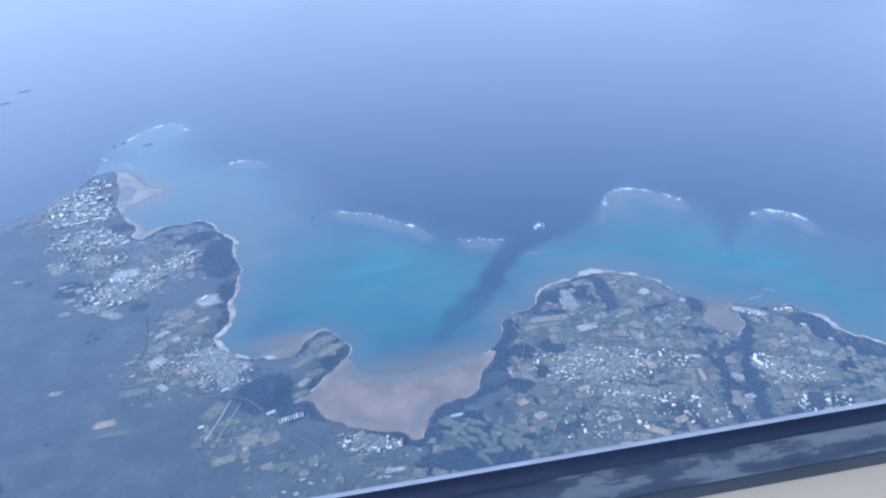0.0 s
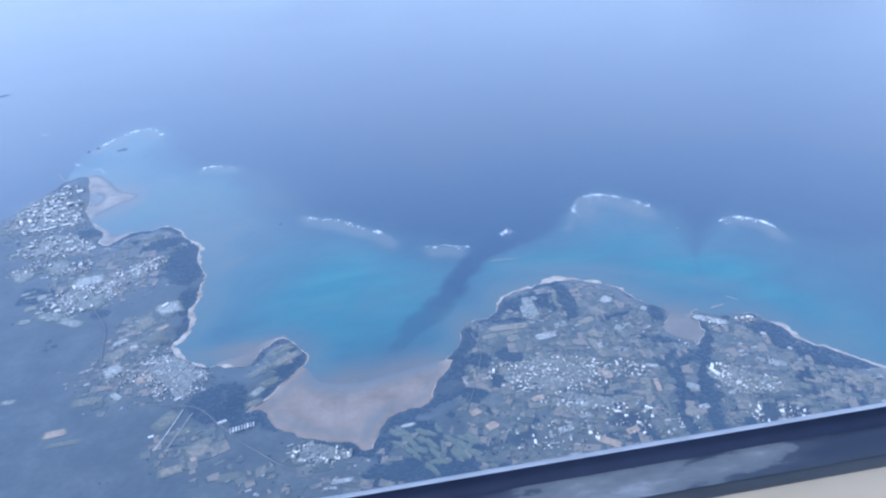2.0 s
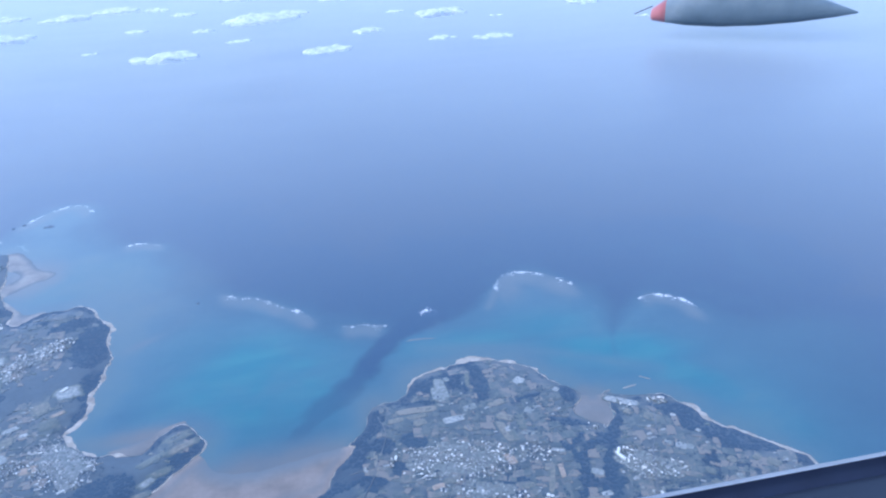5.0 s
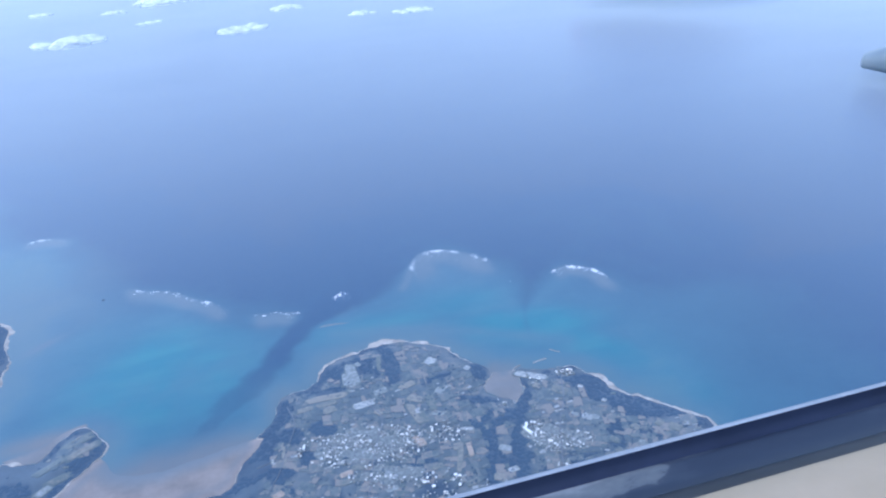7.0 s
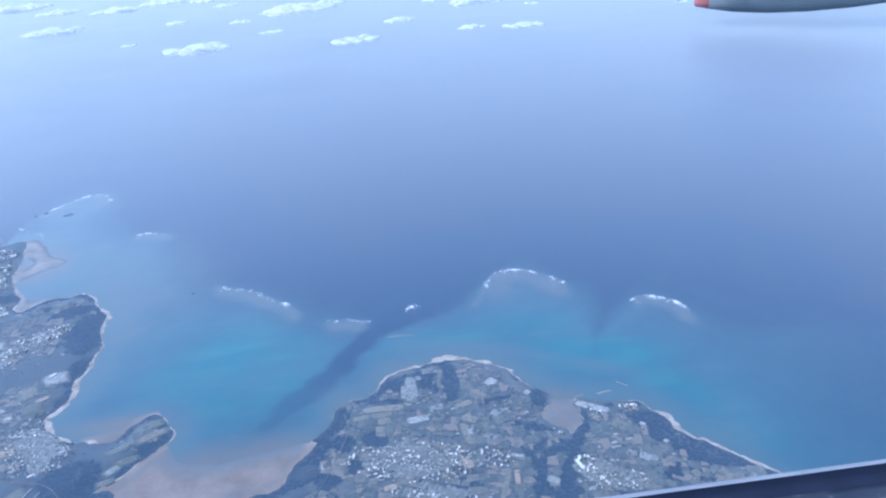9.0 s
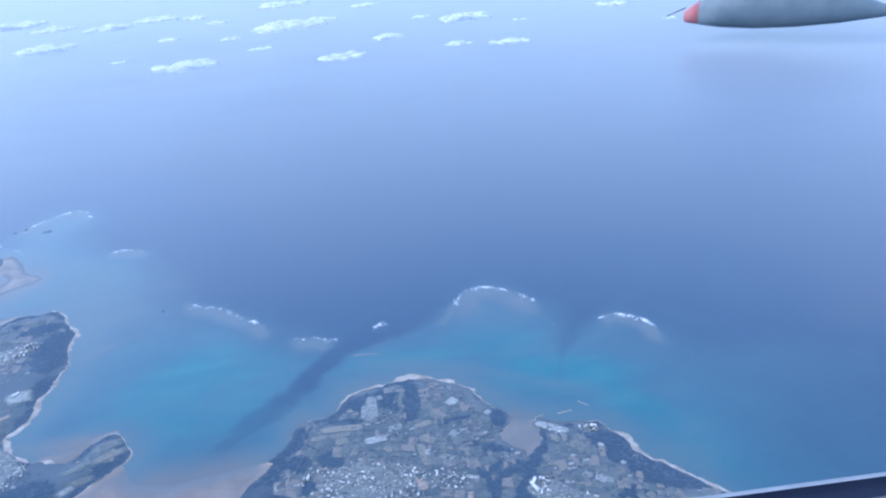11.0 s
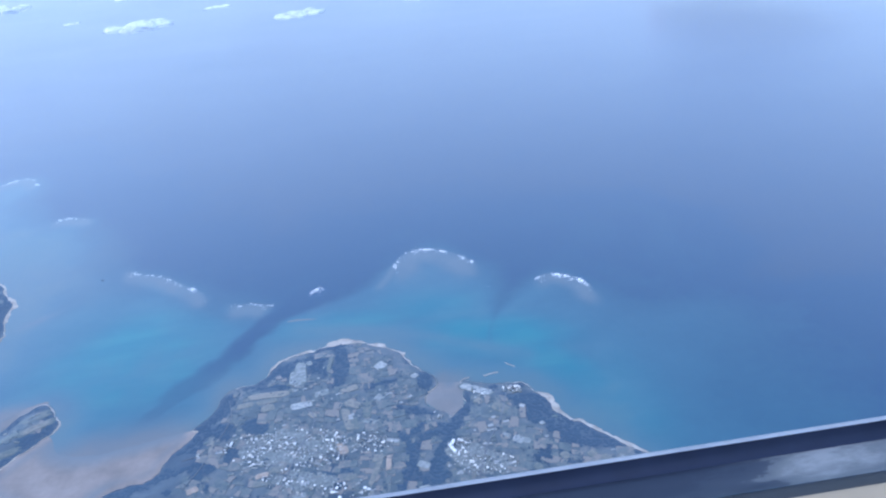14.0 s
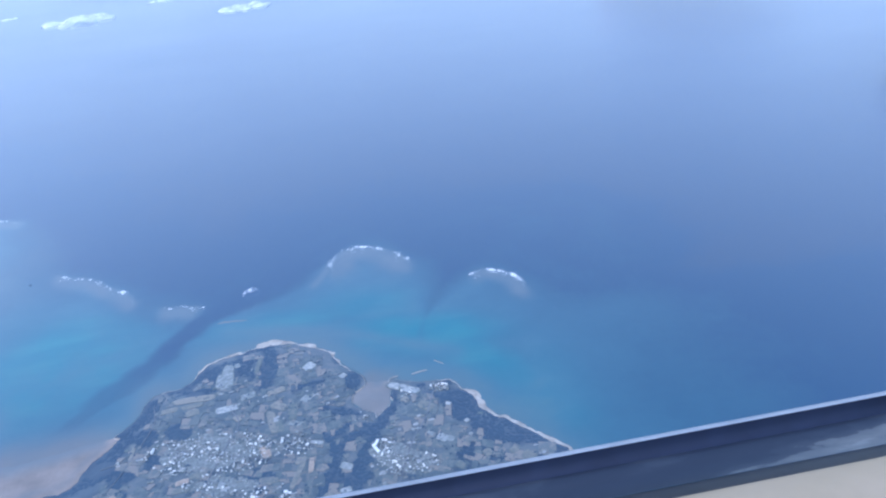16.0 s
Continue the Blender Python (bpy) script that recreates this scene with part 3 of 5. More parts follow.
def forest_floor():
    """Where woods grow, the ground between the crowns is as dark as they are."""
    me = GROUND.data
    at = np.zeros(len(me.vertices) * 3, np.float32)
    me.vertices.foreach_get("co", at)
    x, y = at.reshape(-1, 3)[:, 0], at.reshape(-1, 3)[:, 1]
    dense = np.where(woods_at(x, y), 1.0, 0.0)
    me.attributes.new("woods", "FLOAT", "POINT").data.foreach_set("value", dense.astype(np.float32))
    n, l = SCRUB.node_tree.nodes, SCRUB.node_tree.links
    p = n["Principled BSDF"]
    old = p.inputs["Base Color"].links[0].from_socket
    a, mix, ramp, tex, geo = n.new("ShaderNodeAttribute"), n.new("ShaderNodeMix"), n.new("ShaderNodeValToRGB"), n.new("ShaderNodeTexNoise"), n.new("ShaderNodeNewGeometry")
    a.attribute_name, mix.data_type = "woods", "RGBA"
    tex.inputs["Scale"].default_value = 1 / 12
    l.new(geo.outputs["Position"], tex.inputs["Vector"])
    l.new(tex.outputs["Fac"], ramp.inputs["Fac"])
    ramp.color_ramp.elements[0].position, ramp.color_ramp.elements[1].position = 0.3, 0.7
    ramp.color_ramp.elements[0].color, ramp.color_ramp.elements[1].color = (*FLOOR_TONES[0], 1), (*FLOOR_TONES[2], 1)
    l.new(a.outputs["Fac"], mix.inputs["Factor"])
    # Rough pasture and fallow land between the fields.
    open_land = farmed(x, y) * (1 - dense)
    me.attributes.new("pasture", "FLOAT", "POINT").data.foreach_set("value", open_land.astype(np.float32))
    b, turf, blot, graze = n.new("ShaderNodeAttribute"), n.new("ShaderNodeMix"), n.new("ShaderNodeTexNoise"), n.new("ShaderNodeValToRGB")
    b.attribute_name, turf.data_type = "pasture", "RGBA"
    blot.inputs["Scale"].default_value, blot.inputs["Detail"].default_value, blot.inputs["Roughness"].default_value = 1 / 9, 7, 0.62
    l.new(geo.outputs["Position"], blot.inputs["Vector"])
    l.new(blot.outputs["Fac"], graze.inputs["Fac"])
    shades = graze.color_ramp.elements
    while len(shades) < 4:
        shades.new(0.5)
    for e, (at, c) in zip(shades, ((0.32, (0.032, 0.052, 0.057)), (0.47, (0.058, 0.071, 0.071)), (0.58, (0.1, 0.1, 0.09)), (0.7, (0.15, 0.134, 0.108)))):
        e.position, e.color = at, (*c, 1)
    l.new(b.outputs["Fac"], turf.inputs["Factor"])
    l.new(old, turf.inputs["A"])
    l.new(graze.outputs["Color"], turf.inputs["B"])
    l.new(turf.outputs["Result"], mix.inputs["A"])
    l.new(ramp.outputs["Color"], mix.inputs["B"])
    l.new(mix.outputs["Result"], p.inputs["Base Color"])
    # Haze is put on as sheen, a little weaker where woods grow.
    haze_weight = n.new("ShaderNodeMapRange")
    haze_weight.inputs["To Min"].default_value, haze_weight.inputs["To Max"].default_value = 0.45, 0.38
    l.new(a.outputs["Fac"], haze_weight.inputs["Value"])
    l.new(haze_weight.outputs[0], p.inputs["Sheen Weight"])


def shore_strip():
    """The beach round the land, of uneven width."""
    mid = SHORE
    d = np.gradient(mid, axis=0)
    d /= np.linalg.norm(d, axis=1, keepdims=True) + 1e-9
    out = np.stack([-d[:, 1], d[:, 0]], 1)
    width = 1.0 + 4.5 * np.clip(fbm(mid[:, 0], mid[:, 1], 30, 61) - 0.45, 0, 1) + 1.4 * fbm(mid[:, 0], mid[:, 1], 9, 62)
    # How much sand each stretch of the shore has.
    share = np.concatenate([np.full(len(WEST_SHORE), 0.35), np.full(10, 0.5), np.full(len(TOWN_BAY) - 10, 0.95), np.full(4, 1.1), np.full(len(SPIT_SHORE) - 4, 0.3), np.full(len(SAND_BAY), 0.06), np.full(3, 0.08), np.full(1, 0.12), np.full(6, 0.85), np.full(2, 1.9), np.full(6, 1.1), np.full(len(CAPE_SHORE) - 18, 0.15), np.full(len(INLET_SHORE), 0.06), np.full(10, 0.95), np.full(len(EAST_SHORE) - 10, 0.7)])
    near = np.array([np.argmin(((CONTROL - p) ** 2).sum(1)) for p in mid])
    width = 0.3 + (width + 1.2 * (fbm(mid[:, 0], mid[:, 1], 5, 63, 2) - 0.5)) * np.convolve(np.pad(share[near], 4, "edge"), np.ones(9) / 9, "valid")
    width *= 0.4 + 1.1 * step(0.36, 0.62, fbm(mid[:, 0], mid[:, 1], 13, 64, 3))
    verts, faces = [], []
    for k, (m, o, w) in enumerate(zip(mid, out, width)):
        for s, h in ((-0.35, 0.72), (0.0, 0.55), (0.6, 0.25), (1.0, -0.1)):
            verts.append((*(m + o * w * s), h))
        if k:
            for j in range(3):
                a = 4 * (k - 1) + j
                faces.append((a, a + 4, a + 5, a + 1))
    tagged(new("beach", mesh_of("beach", verts, faces, BEACH, True)), "pale sand beach along the shore", "beach", kind="structure")


shore_strip()


def wetted(mat):
    """Sand that turns to the colour of shallow water where it is wet."""
    n, l = mat.node_tree.nodes, mat.node_tree.links
    p = n["Principled BSDF"]
    old = p.inputs["Base Color"].links[0].from_socket
    a, mix = n.new("ShaderNodeAttribute"), n.new("ShaderNodeMix")
    a.attribute_name, mix.data_type = "wet", "RGBA"
    l.new(a.outputs["Fac"], mix.inputs["Factor"])
    l.new(old, mix.inputs["A"])
    mix.inputs["B"].default_value = (0.122, 0.148, 0.163, 1)
    l.new(mix.outputs["Result"], p.inputs["Base Color"])


wetted(SAND)
wetted(PALE_SAND)


def flat(name, outline, label, mat=SAND, seed=7, reach=13.0, damp=0.0):
    ring = flow(outline + outline[:1], 3.0, 1.5, seed)[:-1]
    edge = np.vstack([ring, ring[:1]])

    def z(x, y):
        return 0.04 + 0.3 * step(0, 12, away(x, y, edge)) + 0.12 * (fbm(x, y, 16, 3) - 0.5) * step(0, 4, away(x, y, edge))

    me = sheet(name, ring, z, mat, 3.0)
    at = np.zeros(len(me.vertices) * 3, np.float32)
    me.vertices.foreach_get("co", at)
    x, y = at.reshape(-1, 3)[:, 0], at.reshape(-1, 3)[:, 1]
    # The seaward margin lies under a thin sheet of water.
    wet = 0.92 * step(reach, 0, away(x, y, edge) + 0.4 * reach * (fbm(x, y, 30, 91, 3) - 0.5)) * step(-3, -9, inland(x, y))
    wet = np.maximum(wet, damp * (0.7 + 0.6 * fbm(x, y, 8, 95)))
    me.attributes.new("wet", "FLOAT", "POINT").data.foreach_set("value", wet.astype(np.float32))
    tagged(new(name, me), label, "sand flat", kind="structure")


flat("sand_flat", [(-72, 426), (-44, 455), (-33, 466), (-26, 470), (-14, 450), (11, 441), (35, 442), (59, 447), (84, 451), (96, 450), (84, 428), (76, 410), (62, 401), (40, 397), (28, 380), (20, 366), (8, 378), (-20, 387), (-52, 408)], "wide brown tidal sand flat in the bay", reach=19.0)
flat("sand_spit", [(-314, 903), (-293, 908), (-270, 880), (-252, 852), (-228, 836), (-236, 818), (-246, 817), (-256, 806), (-267, 793), (-282, 786), (-285, 806), (-278, 820), (-270, 836), (-277, 848), (-294, 860), (-306, 880)], "pale sand spit beside the harbour town", PALE_SAND, 7, 9.0, 0.1)
flat("mud_flat", [(-278, 790), (-262, 770), (-246, 752), (-236, 740), (-214, 741), (-224, 727), (-240, 716), (-252, 724), (-258, 750), (-270, 775)], "greyish mud flat at low tide", PALE_SAND, 7, 12.0)
flat("inlet_sand", [(283, 458), (290, 467), (300, 465), (312, 462), (310, 446), (308, 436), (298, 424), (286, 436), (279, 446)], "brown sand in the river inlet", reach=17.0, damp=0.55)
flat("sand_bar", [(158, 587), (164, 588.4), (172, 588), (182, 587), (189, 584.6), (180, 584.6), (170, 585.4), (162, 586)], "narrow pale sand bar awash beside the channel", PALE_SAND, reach=3.0)
flat("cove_sand", [(-100, 490), (-88, 495), (-76, 498), (-60, 510), (-44, 517), (-42, 511), (-59, 503), (-64, 493), (-71, 482), (-88, 484)], "brown sand in the cove", reach=7.0, damp=0.45)

# ---- breakwater and jetty at the inlet ----
def mole(name, points, wide, high, label):
    line = flow(points, 1.0, 0.4, 9)
    d = np.gradient(line, axis=0)
    d /= np.linalg.norm(d, axis=1, keepdims=True) + 1e-9
    verts, faces = [], []
    for k, (p, w) in enumerate(zip(line, d)):
        o = np.array((-w[1], w[0])) * wide
        verts += [(*(p + o), -0.1), (*(p + 0.5 * o), high), (*(p - 0.5 * o), high), (*(p - o), -0.1)]
        if k:
            a = 4 * (k - 1)
            faces += [(a + j, a + j + 1, a + j + 5, a + j + 4) for j in range(3)]
    tagged(new(name, mesh_of(name, verts, faces, PALE_SAND)), label, name, kind="structure")


mole("breakwater", [(317, 447), (314, 454), (311, 462), (313, 466), (319, 467.5)], 0.6, 0.6, "curved grey stone breakwater at the inlet")
mole("breakwater", [(331, 467), (337, 468.5), (344, 469)], 0.8, 0.5, "short pale stone breakwater off the point")
mole("jetty", [(352, 480), (356, 476), (359.5, 473)], 0.5, 0.4, "short pale jetty in the shallows")

# ---- breakers on the reef ----
def blobs(places, radii, heights, rng, sides=7, stretch=None):
    """Many low uneven mounds as plain lists of corners and faces."""
    verts, faces = [], []
    for (x, y, z), r, h in zip(places, radii, heights):
        a0, k = rng.uniform(0, 6.28), len(verts)
        turn = rng.uniform(0, 3.14)
        long = rng.uniform(0.6, 1.7) if stretch is None else stretch
        for s in range(sides):
            a = a0 + 6.2832 * s / sides
            q = r * rng.uniform(0.65, 1.25)
            u, v = q * math.cos(a) * long, q * math.sin(a)
            verts.append((x + u * math.cos(turn) - v * math.sin(turn), y + u * math.sin(turn) + v * math.cos(turn), z))
        verts.append((x + rng.uniform(-0.2, 0.2) * r, y + rng.uniform(-0.2, 0.2) * r, z + h))
        faces += [(k + s, k + (s + 1) % sides, k + sides) for s in range(sides)]
    return verts, faces


def breakers():
    for n, (points, wide) in enumerate(REEFS):
        rng = np.random.default_rng(100 + n)
        line = flow(points, 0.7)
        gap = fbm(line[:, 0], line[:, 1], 9, 70 + n, 3)
        places, radii = [], []
        for p, g in zip(line, gap):
            for _ in range(rng.poisson(max(0.0, g - (0.4 if wide < 3.2 else 0.27)) * 22.0 * min(wide, 3))):
                off = rng.exponential(wide * (0.3 if rng.random() < 0.65 else 0.9)) * (0.4 if rng.random() < 0.3 else -1)
                places.append((p[0] + rng.normal(0, 1.3), p[1] + off + rng.normal(0, 0.5), 0.03))
                radii.append(rng.uniform(0.08, 0.4) * (0.4 + g) * (1.9 if rng.random() < 0.08 else 1))
        # The crest breaks in clumps with gaps between them.
        at = np.array(places).reshape(-1, 3)
        kept = np.flatnonzero(rng.random(len(at)) < 0.14 + 0.86 * step(0.42, 0.64, fbm(at[:, 0], at[:, 1], 6.0, 90 + n, 4)))
        places, radii = [places[k] for k in kept], [radii[k] for k in kept]
        v, f = blobs(places, radii, [0.25 * r for r in radii], rng)
        tagged(new("reef_surf", mesh_of("reef_surf", v, f, FOAM)), "white surf breaking on the outer reef", "surf", "breakers on the reef", "stuff")


breakers()

# ---- dark spots in the shallows and the open sea, built as low mounds: place, half sizes, turn ----
MOUND = material("dark blue-grey mound", [(0.05, 0.08, 0.12), (0.07, 0.1, 0.14), (0.1, 0.13, 0.165)], 5, 0.25, rough=0.7, bump=0.2)


def sea_mound(x, y, long, wide, turn, seed):
    """A low dark mound with a ragged rim and an uneven top."""
    rng = np.random.default_rng(seed)
    rings, sides, verts, faces = 5, 22, [], []
    bend = 0.72 + 0.5 * rng.random(sides)
    bend = (bend + np.roll(bend, 1) + 0.5 * np.roll(bend, 2)) / 2.5
    for k in range(rings):
        out = 1 - k / rings
        for j in range(sides):
            a = 6.2832 * j / sides
            verts.append((long * out * bend[j] * math.cos(a), wide * out * bend[j] * math.sin(a), -0.2 + 1.3 * (1 - out**2) * rng.uniform(0.7, 1.2)))
    verts.append((0, 0, 1.2))
    for k in range(rings - 1):
        a = k * sides
        faces += [(a + j, a + (j + 1) % sides, a + sides + (j + 1) % sides, a + sides + j) for j in range(sides)]
    a = (rings - 1) * sides
    faces += [(a + j, a + (j + 1) % sides, rings * sides) for j in range(sides)]
    ob = tagged(new("dark_mound", mesh_of("dark_mound", verts, faces, MOUND)), "low dark mound in the sea", "rock", "rocks in the sea")
    ob.matrix_world = pose(x, y, 0, 0, 0, turn)


for k, spot in enumerate([(-275, 984, 6.5, 6, 20), (-281, 982, 3, 3, 0), (-313, 999, 4, 4, 40), (-324, 990, 3, 2.5, 30), (-534, 1281, 14, 5, 28), (-548, 1228, 16, 6, 28), (-52, 716, 2.2, 1.6, 0)]):
    sea_mound(*spot, 880 + k)

# ---- where houses, woods and fields lie: centre, half sizes, turn, number ----
VILLAGES_A = [
    (-350, 832, 20, 14, 0.7, 51, 0.96),
    (-300, 728, 34, 22, 0.2, 190, 1.1),
    (-318, 800, 40, 48, 0.5, 240, 1.39),
    (-321, 862, 22, 16, 0.3, 87, 1.04),
    (-272, 714, 24, 14, 0.2, 101, 0.97),
    (-238, 616, 38, 24, 0.35, 280, 0.9),
    (-196, 650, 36, 14, 0.65, 130, 0.97),
    (-305, 683, 20, 16, 0.0, 58, 0.97),
]
VILLAGES_B = [
    (-262, 672, 26, 12, 0.4, 72, 0.90),
    (-132, 484, 24, 38, 0.5, 600, 0.48),
    (-172, 485, 14, 10, 0.2, 44, 0.84),
    (-14, 371, 24, 10, -0.3, 130, 0.77),
    (172, 414, 52, 22, -0.2, 820, 0.60),
    (184, 378, 34, 12, -0.3, 130, 0.60),
    (236, 408, 16, 12, -0.3, 72, 0.77),
    (312, 376, 30, 17, -0.5, 270, 0.62),
]
VILLAGES_C = [
    (351, 446, 9, 7, -0.3, 58, 0.77),
    (320, 448, 9, 6, -0.2, 17, 0.84),
    (90, 418, 14, 10, 0, 20, 0.84),
    (290, 425, 10, 8, 0, 23, 0.70),
    (225, 350, 40, 14, -0.3, 87, 0.77),
    (320, 335, 26, 14, -0.4, 87, 0.77),
    (150, 350, 40, 14, -0.2, 58, 0.77),
]
VILLAGES = VILLAGES_A + VILLAGES_B + VILLAGES_C


def in_village(x, y, grow=1.0):
    hit = np.zeros(np.shape(x), bool)
    for cx, cy, rx, ry, a, *_ in VILLAGES:
        u, v = (x - cx) * math.cos(a) + (y - cy) * math.sin(a), -(x - cx) * math.sin(a) + (y - cy) * math.cos(a)
        hit |= (u / (rx * grow)) ** 2 + (v / (ry * grow)) ** 2 < 1
    return hit


# Dense woods: centre, half sizes, turn.
CAPE_GROVES = [
    (146, 506, 22.6, 10.6, 0.56), (178, 510, 23.5, 15.6, 0.31), (152, 486, 17.2, 5.8, -0.09), (196, 504, 18.0, 4.4, -1.52), (211, 500, 26.2, 7.7, -1.66),
    (209, 526, 7.3, 6.4, -0.33), (110, 471, 19.0, 12.3, -1.99), (93, 434, 30.2, 13.0, -2.03), (119, 443, 11.1, 10.6, 1.11), (144, 442, 15.6, 9.4, -0.66),
    (129, 416, 8.5, 8.2, 0.7), (107, 406, 10.4, 9.7, 0.47), (158, 408, 8.0, 8.2, -0.34), (184, 383, 15.5, 4.1, -0.37), (210, 380, 14.0, 3.6, 0.04),
    (281, 471, 10.3, 8.1, -1.26), (246, 473, 15.7, 3.9, 0.21), (270, 436, 20.6, 4.4, -0.46), (136, 417, 11.6, 4.2, -1.9),
]
EAST_GROVES = [
    (360, 427, 13.9, 11.4, -0.88), (366, 410, 12.0, 11.5, -0.93), (380, 392, 17.5, 9.9, -0.69), (403, 377, 22.7, 8.5, -0.52), (392, 377, 24.8, 7.7, -0.32),
    (423, 360, 9.2, 4.0, -1.56), (310, 430, 16.1, 4.8, -2.12), (296, 408, 11.8, 5.7, -2.12), (288, 385, 17.0, 5.5, -1.77), (285, 364, 6.4, 4.9, -1.6),
    (264, 387, 18.0, 3.8, -1.54), (269, 364, 9.7, 3.5, -1.01), (272, 416, 12.2, 2.9, -2.35), (346, 436, 8.5, 3.5, -0.71), (260, 407, 9.9, 3.6, -1.18),
]
WEST_GROVES = [(-148, 655, 20, 44, 0.15), (-176, 700, 26, 12, 0.4), (-137, 588, 8, 24, 0), (-266, 748, 17, 11, 0.1), (-92, 440, 25, 22, 0.3), (-72, 418, 12, 14, 0.3), (-30, 492, 6, 18, -0.5), (-215, 585, 10, 6, 0), (88, 410, 16, 6, 0.5), (60, 340, 30, 10, -0.3)]
GROVES = CAPE_GROVES + EAST_GROVES + WEST_GROVES


def wooded(x, y):
    w = 0.9 * np.exp(-((np.minimum(away(x, y, RIVER), away(x, y, CREEK)) / 5.5) ** 4)).reshape(np.shape(x))
    for cx, cy, rx, ry, a in GROVES:
        u, v = (x - cx) * math.cos(a) + (y - cy) * math.sin(a), -(x - cx) * math.sin(a) + (y - cy) * math.cos(a)
        w = np.maximum(w, np.exp(-(((u / rx) ** 2 + (v / ry) ** 2) ** 2)))
    return np.clip(w + 0.5 * (fbm(x, y, 18, 171) - 0.5), 0, 1)


def woods_at(x, y):
    """Whether woods grow at these places."""
    green, fringe = fbm(x, y, 42, 131, 3), step(12, 3, inland(x, y)) * np.where(x < -250, 0.0, np.where(x < -40, 0.35, 0.3))
    grove = np.concatenate([wooded(x[k : k + 4000], y[k : k + 4000]) for k in range(0, len(x), 4000)])
    return (grove > 0.45) | (green + fringe > np.where(x < -40, 0.74, 0.66))


def farmed(x, y):
    """How much of the land round a place is farmed, 0 to 1."""
    west = 0.0 * x
    for cx, cy, rx, ry, most in ((-170, 500, 40, 45, 0.75), (-105, 397, 34, 24, 0.4), (-48, 487, 24, 20, 0.8), (-205, 700, 50, 34, 0.7), (-330, 810, 60, 60, 0.95), (-290, 722, 46, 30, 0.9), (-235, 640, 50, 36, 0.8), (-40, 350, 60, 30, 0.3), (60, 330, 60, 40, 0.4), (-220, 640, 60, 40, 0.5), (-170, 555, 26, 22, 0.75)):
        west = np.maximum(west, most * np.exp(-(((x - cx) / rx) ** 2 + ((y - cy) / ry) ** 2) ** 2))
    return np.where(x > 92, 0.42 + 0.5 * fbm(x, y, 40, 93), west) * step(0.62, 0.42, wooded(x, y))


def parcels():
    rng = np.random.default_rng(5)
    found = []

    def split(x0, y0, x1, y1, turn, depth):
        w, h = x1 - x0, y1 - y0
        if max(w, h) > 13 or (max(w, h) > 5.5 and rng.random() < 0.62):
            cut = rng.uniform(0.35, 0.65)
            if w > h * rng.uniform(0.6, 1.5):
                split(x0, y0, x0 + w * cut, y1, turn, depth + 1)
                split(x0 + w * cut, y0, x1, y1, turn, depth + 1)
            else:
                split(x0, y0, x1, y0 + h * cut, turn, depth + 1)
                split(x0, y0 + h * cut, x1, y1, turn, depth + 1)
            return
        found.append((x0, y0, x1, y1, turn))

    for bx in range(-480, 480, 30):
        for by in range(220, 900, 30):
            turn = -0.6 + 1.0 * float(fbm(bx, by, 120, 81, 2)) + (0.15 if bx < 0 else -0.1)
            split(-15, -15, 15, 15, turn, 0)
            for k in range(len(found) - 1, -1, -1):
                if len(found[k]) == 7:
                    break
                found[k] = (*found[k], bx + 15, by + 15)
    out = []
    for x0, y0, x1, y1, turn, bx, by in found:
        c, s = math.cos(turn), math.sin(turn)
        quad = [(x0 + 0.1, y0 + 0.1), (x1 - 0.1, y0 + 0.1), (x1 - 0.1, y1 - 0.1), (x0 + 0.1, y1 - 0.1)]
        quad = [(bx + a * c - b * s + rng.normal(0, 0.8), by + a * s + b * c + rng.normal(0, 0.8)) for a, b in quad]
        out.append((quad, rng.random()))
    centre = np.array([np.mean(q, 0) for q, _ in out])
    cx, cy = centre.T
    ok = (inland(cx, cy) > 7) & ~in_village(cx, cy, 0.75)
    ok &= np.array([r for _, r in out]) < farmed(cx, cy) * np.where(cx > 92, 1.0, 0.55 + 0.9 * fbm(cx, cy, 50, 91))
    return [out[k][0] for k in np.flatnonzero(ok)]


RIVER = flow([(315, 447), (307, 428), (299, 410), (288, 390), (280, 372), (275, 346), (268, 300), (280, 200)], 5)
CREEK = flow([(290, 414), (270, 398), (262, 380), (256, 362), (250, 330)], 5)


def slab(quad, lift, deep=0.3):
    z = [ground(a, b) + lift for a, b in quad]
    n = len(quad)
    verts = [(a, b, c) for (a, b), c in zip(quad, z)] + [(a, b, c - deep) for (a, b), c in zip(quad, z)]
    faces = [tuple(range(n))] + [(k, n + k, n + (k + 1) % n, (k + 1) % n) for k in range(n)]
    return verts, faces


def anticlockwise(q):
    area = sum(a[0] * b[1] - b[0] * a[1] for a, b in zip(q, q[1:] + q[:1]))
    return q if area > 0 else q[::-1]


def fields():
    quads = [anticlockwise(q) for q in parcels()]
    quads.sort(key=lambda q: q[0][1] if q[0][0] > 90 else q[0][1] + 400)
    FIELDS.extend(np.mean(q, 0) for q in quads)
    QUADS.extend(quads)
    verts, faces = [], []
    for k, q in enumerate(quads):
        v, f = slab(q, 0.3)
        if k < 300:
            part("field", mesh_of("field", v, f, FIELD), GROUND)
        else:
            n = len(verts)
            verts += v
            faces += [tuple(n + i for i in g) for g in f]
    ob = part("field_patchwork", mesh_of("field_patchwork", verts, faces, FIELD_FAR), GROUND, "joined small fields in soft browns and greens")
    tagged(ob, kind="stuff")


FIELDS, QUADS = [], []
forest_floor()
fields()

